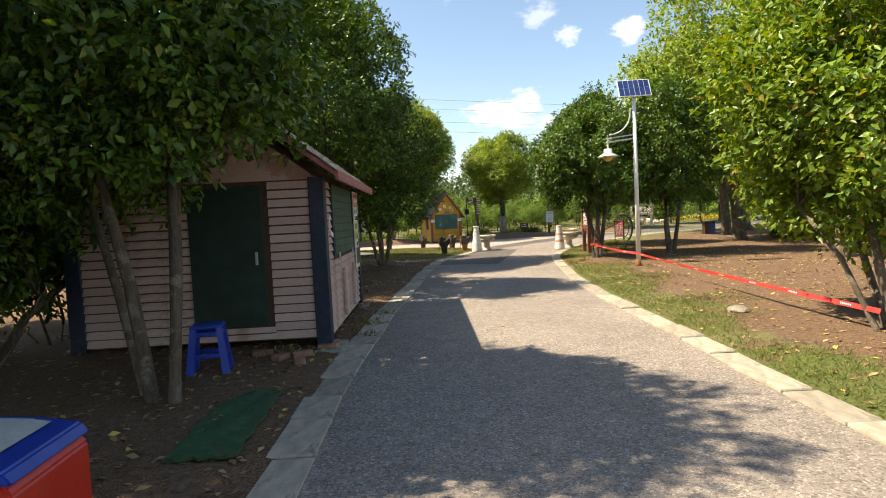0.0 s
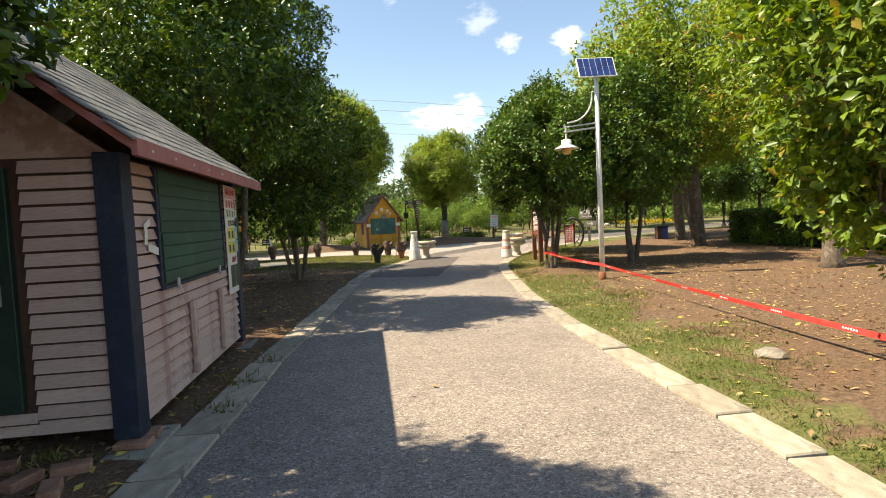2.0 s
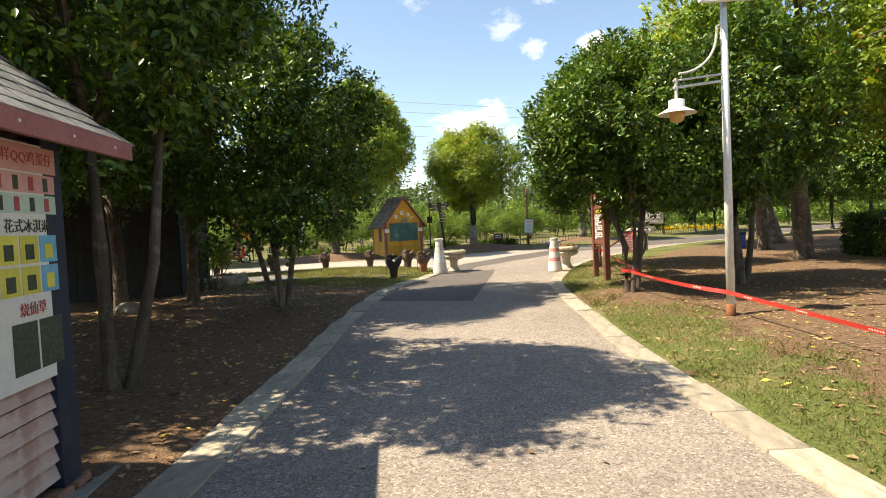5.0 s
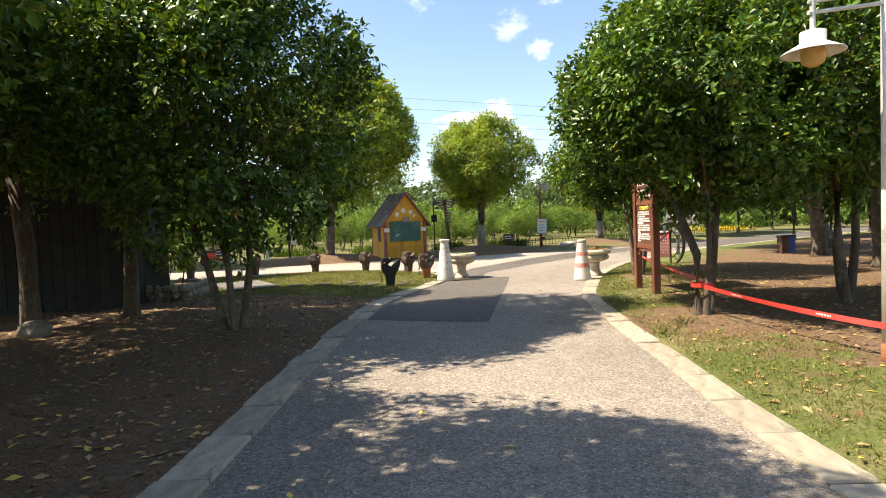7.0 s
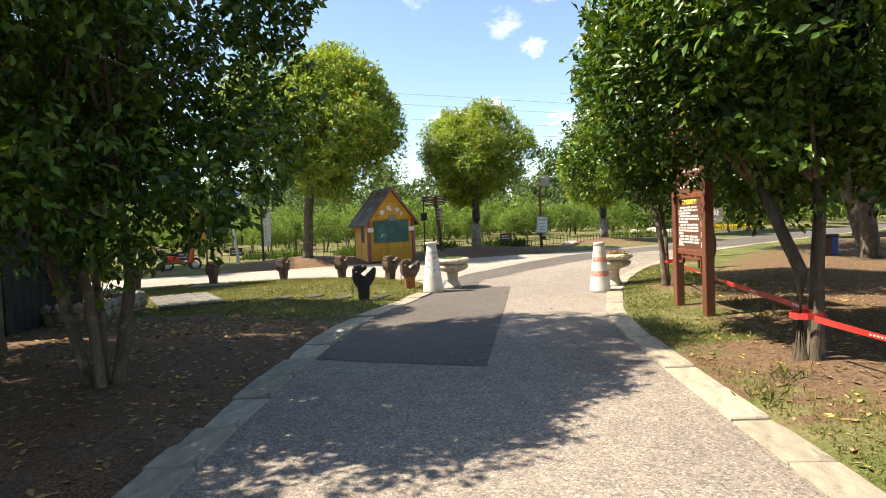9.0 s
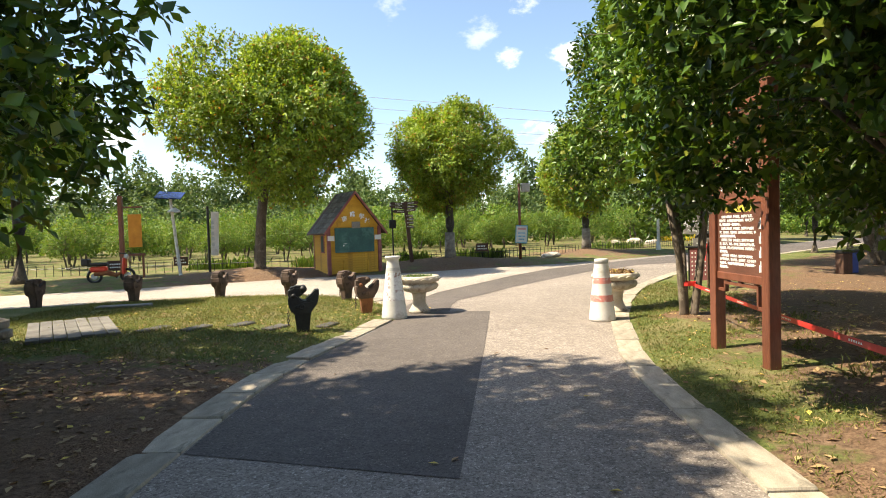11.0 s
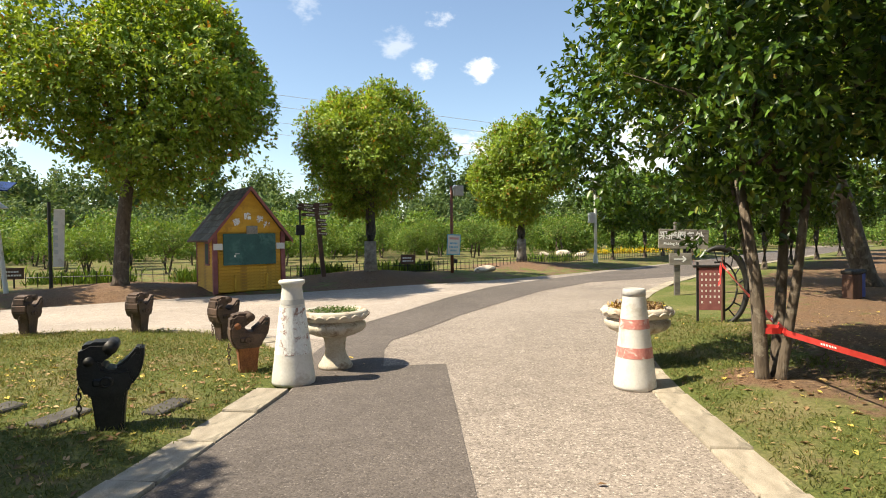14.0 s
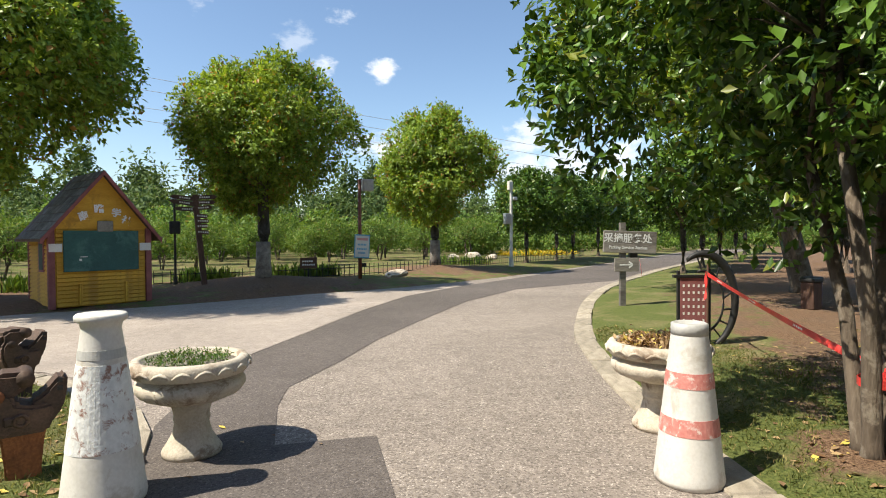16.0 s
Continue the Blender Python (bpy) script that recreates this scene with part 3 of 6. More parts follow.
STONE = mat("pale_carved_stone", (0.43, 0.365, 0.285), (0.63, 0.56, 0.455), 7, 0.9, 0, 0.5, 60, c=(0.27, 0.20, 0.14), vary=0.05)
CONE_WHITE = mat("weathered_white_plastic", (0.58, 0.55, 0.50), (0.72, 0.69, 0.64), 5, 0.55, 0, 0.15, 50, c=(0.50, 0.45, 0.385), vary=0.02)
CONE_PEEL = mat("peeling_white_foil", (0.62, 0.62, 0.60), (0.80, 0.80, 0.78), 22, 0.5, 0, 0.4, 40, c=(0.30, 0.17, 0.13), vary=0.02)
CONE_GREY = mat("grey_foil_band", (0.38, 0.37, 0.35), (0.52, 0.51, 0.48), 8, 0.5, 0, 0.2, 40)
CONE_RED = mat("faded_red_band", (0.50, 0.16, 0.13), (0.64, 0.28, 0.24), 25, 0.6, 0, 0.2, 40, c=(0.72, 0.60, 0.54), vary=0.02)
BLUE_PLASTIC = mat("blue_plastic", (0.012, 0.04, 0.30), (0.02, 0.065, 0.42), 5, 0.35, 0, 0.05, 40)
RED_GLOSS = mat("glossy_red_paint", (0.60, 0.030, 0.015), (0.70, 0.05, 0.025), 4, 0.35, 0, 0.05, 40, c=(0.55, 0.06, 0.03))
GREEN_MAT = mat("worn_green_matting", (0.012, 0.06, 0.022), (0.04, 0.12, 0.045), 12, 0.95, 0, 0.8, 120, c=(0.06, 0.05, 0.03))
PV = mat("solar_cells", (0.012, 0.025, 0.10), (0.03, 0.055, 0.19), 3, 0.15, 0.0, 0, vary=0.05)
AMBER = mat("amber_lamp_glass", (0.55, 0.33, 0.10), (0.65, 0.42, 0.16), 5, 0.3, 0, 0)
ROCK = mat("field_stone", (0.17, 0.145, 0.115), (0.36, 0.31, 0.25), 6, 0.95, 0, 0.8, 30, vary=0.25, depth=0.02)
# near-black that carries deep shade in its colour: shed boards and hedge inside
SHADE_BLACK = mat("shade_black_boards", (0.012, 0.014, 0.013), (0.03, 0.034, 0.03), 5, 0.85, 0, 0.4, 40)
DRY_LEAF = leaf_mat("fallen_leaves", (0.16, 0.085, 0.04), (0.46, 0.32, 0.16), (0.60, 0.46, 0.10), rough=0.7, through_part=0.1, odd_share=0.12)
GRASS_LEAF = leaf_mat("grass_blades", (0.075, 0.10, 0.02), (0.21, 0.225, 0.06), (0.36, 0.29, 0.12), rough=0.6, odd_share=0.12)
PETAL = leaf_mat("yellow_flowers", (0.5, 0.36, 0.02), (0.68, 0.52, 0.04), (0.1, 0.2, 0.03), odd_share=0.3)


def words(body, size, material, parent, m, name="lettering", bold=0.0, align="CENTER"):
    """Lettering in the built-in font, as a thin mesh under its sign."""
    cu = bpy.data.curves.new(name, "FONT")
    cu.body, cu.size, cu.align_x, cu.align_y, cu.extrude, cu.offset = body, size, align, "CENTER", 0.0015, bold
    cu.resolution_u = 2
    tmp = new("lettering_source", cu)
    me = bpy.data.meshes.new_from_object(tmp.evaluated_get(bpy.context.evaluated_depsgraph_get()))
    bpy.data.objects.remove(tmp)
    me.materials.clear()
    me.materials.append(material)
    ob = new(name, me)
    ob.parent = parent
    ob.matrix_local = m
    return ob


def board_mesh(length, high, thick, lean=0.014):
    """A clapboard along x, its lower edge proud."""
    bm = bmesh.new()
    v = [bm.verts.new(p) for p in ((0, 0, 0), (length, 0, 0), (length, -thick - lean, 0), (0, -thick - lean, 0), (0, 0, high), (length, 0, high), (length, -thick * 0.3, high), (0, -thick * 0.3, high))]
    for f in ((0, 1, 2, 3), (7, 6, 5, 4), (3, 2, 6, 7), (1, 0, 4, 5), (0, 3, 7, 4), (2, 1, 5, 6)):
        bm.faces.new([v[i] for i in f][::-1])
    bmesh.ops.recalc_face_normals(bm, faces=bm.faces[:])
    me = bpy.data.meshes.new("board")
    bm.to_mesh(me)
    bm.free()
    return me


def boards(parent, spans, material, thick=0.018):
    """Clapboards: each span is (pose, length, lower z, upper z, height of one)."""
    for m, length, z0, z1, h in spans:
        n = max(1, round((z1 - z0) / h))
        me = board_mesh(length, (z1 - z0) / n - 0.018, thick)
        me.materials.append(material)
        for k in range(n):
            o = new("board", me)
            o.parent = parent
            o.matrix_local = m @ pose(0, 0, z0 + k * (z1 - z0) / n, 0, 0, random.uniform(-0.1, 0.1))


def slab_roof(x0, z0, x1, z1, y0, y1, thick):
    """One roof slope between two heights, as a slab."""
    bm = bmesh.new()
    v = [bm.verts.new(p) for p in ((x0, y0, z0), (x1, y0, z1), (x1, y1, z1), (x0, y1, z0), (x0, y0, z0 - thick), (x1, y0, z1 - thick), (x1, y1, z1 - thick), (x0, y1, z0 - thick))]
    for f in ((0, 1, 2, 3), (7, 6, 5, 4), (0, 4, 5, 1), (1, 5, 6, 2), (2, 6, 7, 3), (3, 7, 4, 0)):
        bm.faces.new([v[i] for i in f])
    bmesh.ops.recalc_face_normals(bm, faces=bm.faces[:])
    return bm


def snack_booth():
    XF, XB, Y0, Y1, ZB, ZT = -1.515, -4.45, 5.9, 9.2, 0.15, 2.02
    b = thing("snack_booth", pose(0, 0, 0), "pink clapboard snack booth with closed green shutter", "booth")
    # dark wall colour stands in for the shadow under each board's lap
    part("wall", boxed(XB + 0.03, Y0 + 0.03, ZB, XF - 0.03, Y1 - 0.03, ZT), WOOD_DARK, b, "inner wall coloured dark to draw shadow lines between boards")
    ridge = ((XF + XB) / 2, 3.1)
    for y0, y1 in ((Y0 + 0.03, Y0 + 0.07), (Y1 - 0.07, Y1 - 0.03)):
        gb = bmesh.new()
        v = [gb.verts.new(p) for p in ((XF - 0.03, y0, ZT), (XB + 0.03, y0, ZT), (ridge[0], y0, ridge[1]), (XF - 0.03, y1, ZT), (XB + 0.03, y1, ZT), (ridge[0], y1, ridge[1]))]
        for f in ((0, 1, 2), (5, 4, 3), (0, 3, 4, 1), (1, 4, 5, 2), (2, 5, 3, 0)):
            gb.faces.new([v[i] for i in f])
        bmesh.ops.recalc_face_normals(gb, faces=gb.faces[:])
        part("gable", gb, PINK, b)
    east = pose(XF - 0.012, Y0 + 0.1, 0, 0, 0, 90)
    boards(b, [(east, Y1 - Y0 - 0.2, ZB, 1.05, 0.1), (east, 0.5, 1.05, ZT, 0.1), (east @ pose(2.5, 0, 0), 0.6, 1.05, ZT, 0.1)], PINK)
    south = pose(XB + 0.1, Y0 + 0.012, 0)
    boards(b, [(south, 1.3, ZB + 0.02, ZT, 0.1), (south @ pose(2.22, 0, 0), 0.52, ZB + 0.02, ZT, 0.1), (south @ pose(1.3, 0, 0), 0.92, ZB + 0.02, 0.33, 0.1), (pose(XF - 0.1, Y1 - 0.012, 0, 0, 0, 180), XF - XB - 0.2, ZB, ZT, 0.1)], PINK)
    for x, y in ((XF - 0.05, Y0 + 0.05), (XF - 0.05, Y1 - 0.05), (XB + 0.05, Y0 + 0.05), (XB + 0.05, Y1 - 0.05)):
        part("corner_post", boxed(x - 0.088, y - 0.088, 0.09, x + 0.088, y + 0.088, ZT + 0.02, 0.006), NAVY, b, "navy painted corner post")
    d = part("door", boxed(-3.05, Y0 - 0.035, 0.33, -2.2, Y0 + 0.02, ZT - 0.06, 0.006), DOOR_G, b, "dark green plank door")
    part("handle", boxed(-2.3, Y0 - 0.06, 1.05, -2.27, Y0 - 0.035, 1.2, 0.005), STEEL, d)
    # hinged serving shutter in a dark frame
    s = part("shutter", boxed(XF - 0.02, 6.56, 1.06, XF + 0.012, 8.48, 1.99), SHUTTER, b, "dark green plank shutter, closed")
    for k in range(9):
        z = 1.075 + k * 0.1015
        part("plank", boxed(XF + 0.013, 6.59, z, XF + (0.03 if k < 4 else 0.022), 8.45, z + 0.096, 0.004), SHUTTER, s)
    part("frame", box(box(boxed(XF + 0.006, 8.46, 1.03, XF + 0.034, 8.5, 2.0), XF + 0.006, 6.54, 1.03, XF + 0.033, 8.46, 1.06), XF - 0.02, 6.5, 1.03, XF + 0.03, 6.54, 2.0), NAVY, s)
    for y in (6.85, 8.2):
        part("hasp", box(boxed(XF + 0.03, y - 0.02, 1.04, XF + 0.05, y + 0.02, 1.1, 0.004), XF + 0.03, y - 0.014, 1.01, XF + 0.06, y + 0.014, 1.04, 0.004), STEEL, s, "rusty padlocked hasp")
    for y in (7.2, 8.2):
        part("batten", boxed(XF + 0.02, y - 0.04, 0.2, XF + 0.06, y + 0.04, 0.86, 0.005), PINK, b)
    # torn paint or paper scraps beside the shutter
    for y, z, w, h, a in ((6.28, 1.55, 0.13, 0.05, 20), (6.25, 1.46, 0.05, 0.12, -15), (6.38, 1.36, 0.2, 0.06, -12)):
        part("torn_paper", boxed(-0.002, -w / 2, -h / 2, 0.003, w / 2, h / 2, 0.002, pose(XF + 0.026, y, z, a, 0, 0)), PAPER, b, "torn scrap of pasted paper")
    # poster with rows of pictures
    po = part("poster", boxed(XF + 0.03, 8.6, 0.73, XF + 0.036, 9.2, 1.99), PAPER, b, "bleached snack menu poster")
    xx = XF + 0.037
    part("poster_head", boxed(xx, 8.62, 1.84, xx + 0.002, 9.18, 1.98), INK_PINK, po)
    for z in (1.62, 1.73):
        part("picture_strip", boxed(xx, 8.64, z, xx + 0.002, 9.16, z + 0.1), INK_MINT if z < 1.7 else INK_PINK, po)
        for k in range(4):
            part("picture", boxed(xx + 0.002, 8.68 + k * 0.125, z + 0.012, xx + 0.004, 8.72 + k * 0.125, z + 0.085), INK_RED if (k + int(z * 10)) % 2 else INK_DARK, po)
    for z in (1.2, 1.36):
        for k in range(3):
            pic = part("picture", boxed(xx, 8.66 + k * 0.165, z, xx + 0.002, 8.81 + k * 0.165, z + 0.145), INK_BLUE if k == 2 else INK_YELLOW, po)
            part("picture_motif", boxed(xx + 0.002, 8.70 + k * 0.165, z + 0.02, xx + 0.004, 8.77 + k * 0.165, z + 0.1, 0.002), INK_DARK if k < 2 else INK_YELLOW, pic)
    for k in range(2):
        part("picture", boxed(xx, 8.72 + k * 0.22, 0.8, xx + 0.002, 8.92 + k * 0.22, 1.06), INK_DARK, po)
    face = pose(xx + 0.003, 8.9, 0, 90, 0, 90)
    words("花样QQ鸡蛋仔", 0.075, INK_RED, po, face @ pose(0, 1.91, 0))
    words("花式冰淇淋", 0.075, INK_DARK, po, face @ pose(0, 1.55, 0))
    words("烧仙草", 0.075, INK_RED, po, face @ pose(0, 1.12, 0))
    # roof with shingles
    EX, EZ, RZ, RX = -1.27, 2.06, 3.38, ridge[0]
    deck = part("roof", slab_roof(EX, EZ, RX, RZ, 5.55, 9.64, 0.06), PINK_TRIM, b, "grey shingled gable roof")
    part("roof_slope", slab_roof(2 * RX - EX, EZ, RX, RZ, 5.55, 9.64, 0.06), SHINGLE, b)
    part("fascia", boxed(EX - 0.01, 5.55, EZ - 0.09, EX + 0.025, 9.64, EZ + 0.02), PINK_TRIM, b, "dull red eaves board")
    for k in range(9):
        part("nail_head", boxed(EX + 0.024, 5.8 + k * 0.45, EZ - 0.045, EX + 0.03, 5.815 + k * 0.45, EZ - 0.03), PAPER, b)
    slope = math.hypot(RX - EX, RZ - EZ)
    ang = math.degrees(math.atan2(RZ - EZ, EX - RX))
    sm = boxed(-0.1, 0, 0, 0.097, 0.2, 0.012, 0.002)
    me = bpy.data.meshes.new("shingle")
    sm.to_mesh(me)
    sm.free()
    me.materials.append(SHINGLE)
    rows, rng = 14, random.Random(3)
    up = pose(EX, 0, EZ + 0.01) @ pose(0, 0, 0, 0, ang, 0) @ pose(0, 0, 0, 0, 0, 90)
    for r in range(rows):
        for k in range(21):
            y = 5.64 + k * 0.2 + (0.1 if r % 2 else 0) - 0.05
            if y > 9.6:
                continue
            o = new("shingle", me)
            o.parent = deck
            o.matrix_local = up @ pose(y, r * slope / rows - 0.02, 0.004 + rng.uniform(0, 0.004), -2.0, 0, rng.uniform(-0.6, 0.6))
    return b


def support_blocks():
    rng = random.Random(8)
    for x, y, dx, dy in ((-1.5, 5.95, 0.16, 0.3), (-1.55, 9.15, 0.2, 0.32)):
        s = thing("footing", pose(x, y, 0), "stacked concrete block and bricks under the booth corner", "block")
        part("block", boxed(-dx, -dy, -0.05, dx, dy, 0.045, 0.01), CONCRETE, s)
        for k in range(2):
            part("brick", boxed(-0.12, -0.18 + k * 0.17, 0.045, 0.1, -0.03 + k * 0.17, 0.088, 0.006, pose(0, 0, 0, 0, 0, rng.uniform(-8, 8))), BRICK, s)
    for k, (x, y, a) in enumerate(((-1.75, 5.5, 20), (-1.95, 5.35, 70), (-1.72, 5.2, 110), (-2.2, 5.55, 10))):
        tagged(link("loose_brick", boxed(-0.11, -0.055, -0.02, 0.11, 0.055, 0.045, 0.008, pose(x, y, ground_at(x, y) + 0.01, 0, 0, a)), BRICK), "broken red brick lying on bare earth", "brick", "loose bricks")


snack_booth()
support_blocks()

# ---- kerbs ----
def kerb(name, line, side, width, length, label, seed, z=0.02, stop=None):
    """Kerb stones along an edge, each a stone of its own."""
    rng = random.Random(seed)
    k = tagged(new(name), label, "kerb", kind="structure")
    bm = boxed(-0.5, 0, -0.1, 0.5, 1, 0, 0.012)
    me = bpy.data.meshes.new("kerb_stone")
    bm.to_mesh(me)
    bm.free()
    me.materials.append(KERB)
    step = (line[1] - line[0]).length
    n = max(1, round(length / step))
    for i in range(0, len(line) - n, n):
        a, b = line[i], line[i + n]
        if a.y < -6 or (stop and not stop(a)):
            continue
        d = b - a
        o = new("kerb_stone", me)
        o.parent = k
        ang = math.degrees(math.atan2(d.y, d.x))
        off = 0 if side > 0 else -1
        w = width * rng.uniform(0.94, 1.04)
        o.matrix_local = pose((a.x + b.x) / 2, (a.y + b.y) / 2, z + rng.uniform(-0.008, 0.012), rng.uniform(-0.8, 0.8), rng.uniform(-0.5, 0.5), ang + rng.uniform(-0.7, 0.7)) @ Matrix.Diagonal((d.length - 0.014, w, 1, 1)) @ pose(0, off, 0)


kerb("kerb_west", LEFT_S, 1, 0.33, 0.7, "worn concrete slab kerb beside the booth", 1)
kerb("kerb_bend", BEND_S, 1, 0.26, 0.7, "low pale stone edging round the lawn", 2, stop=lambda p: p.x > -14)
kerb("kerb_east", RIGHT_S, -1, 0.28, 0.7, "sunlit pale stone kerb beside grass", 3, stop=lambda p: p.x < 34)


# ---- street furniture ----
def solar_lamp():
    o = thing("solar_street_lamp", pose(4.84, 12.93, 0.02), "white solar street lamp with a curved bracket", "street lamp")
    part("pole", tube(bmesh.new(), [(0, 0, -0.05), (0, 0, 2.2), (0, 0, 4.2)], [0.055, 0.05, 0.042], 14), WHITE_PAINT, o, smooth=True)
    part("base_sleeve", tube(bmesh.new(), [(0, 0, -0.03), (0, 0, 0.22)], [0.062, 0.06], 14), RUST, o, "rusted pole foot", smooth=True)
    panel = pose(0, -0.02, 4.34, 60, 0, -6)
    p = part("solar_panel", boxed(-0.38, -0.25, -0.015, 0.38, 0.25, 0.015, 0.004, panel), WHITE_PAINT, o)
    for i in range(6):
        for j in range(2):
            part("cell", boxed(-0.36 + i * 0.121, -0.235 + j * 0.236, 0.016, -0.248 + i * 0.121, -0.006 + j * 0.236, 0.019, 0, panel), PV, p)
    part("panel_bracket", tube(bmesh.new(), [(0, 0, 4.1), (0, -0.01, 4.28)], [0.035, 0.03], 10), STEEL, o)
    a = part("bracket", bmesh.new(), WHITE_PAINT, o)
    bm = bmesh.new()
    tube(bm, [(-0.04, 0.0, 3.15), (-0.7, 0.02, 3.08)], [0.018, 0.018], 8)
    tube(bm, [(-0.04, 0.0, 3.24), (-0.7, 0.02, 3.17)], [0.014, 0.014], 8)
    tube(bm, [(-0.1 - 0.5 * (1 - math.cos(t)) * 1.05 - 0.0, 0.01, 3.26 + 0.5 * (1 - math.sin(t))) for t in [k * math.pi / 16 for k in range(0, 9)]], [0.016] * 9, 8)
    tube(bm, [(-0.1, 0, 3.7), (-0.1, 0, 3.86), (-0.02, 0, 3.88)], [0.014] * 3, 8)
    tube(bm, [(-0.66, 0.02, 3.2), (-0.66, 0.02, 2.9)], [0.022, 0.022], 10)
    bm.to_mesh(a.data)
    bm.free()
    a.data.materials.clear()
    a.data.materials.append(WHITE_PAINT)
    bm = lathe(bmesh.new(), [(0.07, 0.13), (0.1, 0.12), (0.1, 0.03), (0.24, -0.05), (0.245, -0.06), (0.22, -0.055), (0.08, 0.02)], 28)
    bmesh.ops.transform(bm, matrix=pose(-0.66, 0.02, 2.8), verts=bm.verts[:])
    s = part("shade", bm, WHITE_PAINT, o, smooth=True)
    bm = lathe(bmesh.new(), [(0.09, 0.0), (0.1, -0.07), (0.085, -0.13), (0.04, -0.16), (0.005, -0.165)], 20)
    bmesh.ops.transform(bm, matrix=pose(-0.66, 0.02, 2.79), verts=bm.verts[:])
    part("globe", bm, AMBER, s, "amber glass globe", smooth=True)


def ribbon(bm, a, b, wide=0.055, sag=0.06, n=14, twist=0.0):
    a, b = Vector(a), Vector(b)
    prev = None
    for i in range(n + 1):
        t = i / n
        p = a.lerp(b, t) - Vector((0, 0, sag * 4 * t * (1 - t)))
        ang = twist * math.sin(t * 5)
        side = (b - a).cross(Vector((0, 0, 1))).normalized()
        u = Vector((0, 0, math.cos(ang))) + side * math.sin(ang)
        q = [bm.verts.new(p + u * wide / 2 + side * 0.001), bm.verts.new(p - u * wide / 2 + side * 0.001), bm.verts.new(p - u * wide / 2 - side * 0.001), bm.verts.new(p + u * wide / 2 - side * 0.001)]
        if prev:
            for k in range(4):
                bm.faces.new((prev[k], prev[(k + 1) % 4], q[(k + 1) % 4], q[k]))
        prev = q
    return bm


def barrier_tape():
    runs = [((8.42, 24.2, 0.98), (6.08, 20.86, 0.56)), ((6.08, 20.86, 0.56), (4.68, 15.42, 0.52)), ((4.52, 15.36, 0.5), (4.78, 12.9, 0.4)), ((4.78, 12.9, 0.4), (4.25, 4.8, 0.33))]
    t = thing("barrier_tape", pose(0, 0, 0), "red plastic barrier tape strung between tree trunks", "barrier tape")
    for k, (a, b) in enumerate(runs):
        r = part("tape_run", ribbon(bmesh.new(), a, b, 0.055, 0.03, 16, 0.35), RED_TAPE, t)
        av, bv = Vector(a), Vector(b)
        n = max(1, int((bv - av).length / 1.0))
        side = (bv - av).cross(Vector((0, 0, 1))).normalized()
        for i in range(n):
            f = (i + 0.5) / n
            p = av.lerp(bv, f) - Vector((0, 0, 0.03 * 4 * f * (1 - f)))
            ang = 0.35 * math.sin(f * 5)
            d = (bv - av).normalized()
            m = Matrix.Translation(p) @ Matrix((d, Vector((0, 0, 1)) * math.cos(ang) + side * math.sin(ang), side)).transposed().to_4x4()
            bm = bmesh.new()
            for q in range(6):
                box(bm, -0.11 + q * 0.032, -0.009, -0.0022, -0.091 + q * 0.032, 0.009, 0.0022, 0, m)
            part("printed_mark", bm, WHITE_INK, r, "row of illegible white printed marks")
    for x, y, z, r in ((6.12, 21.08, 0.56, 0.15), (4.57, 15.5, 0.51, 0.15)):
        bm = bmesh.new()
        for q in range(12):
            a0, a1 = q * math.pi / 6, (q + 1) * math.pi / 6
            ribbon(bm, (x + r * math.cos(a0), y + r * 0.75 * math.sin(a0), z), (x + r * math.cos(a1), y + r * 0.75 * math.sin(a1), z), 0.055, 0, 1)
        part("tape_loop", bm, RED_TAPE, t)
    part("tape_tail", ribbon(bmesh.new(), (8.4, 24.2, 1.0), (8.33, 24.16, 0.66), 0.05, 0.0, 6, 0.8), RED_TAPE, t)


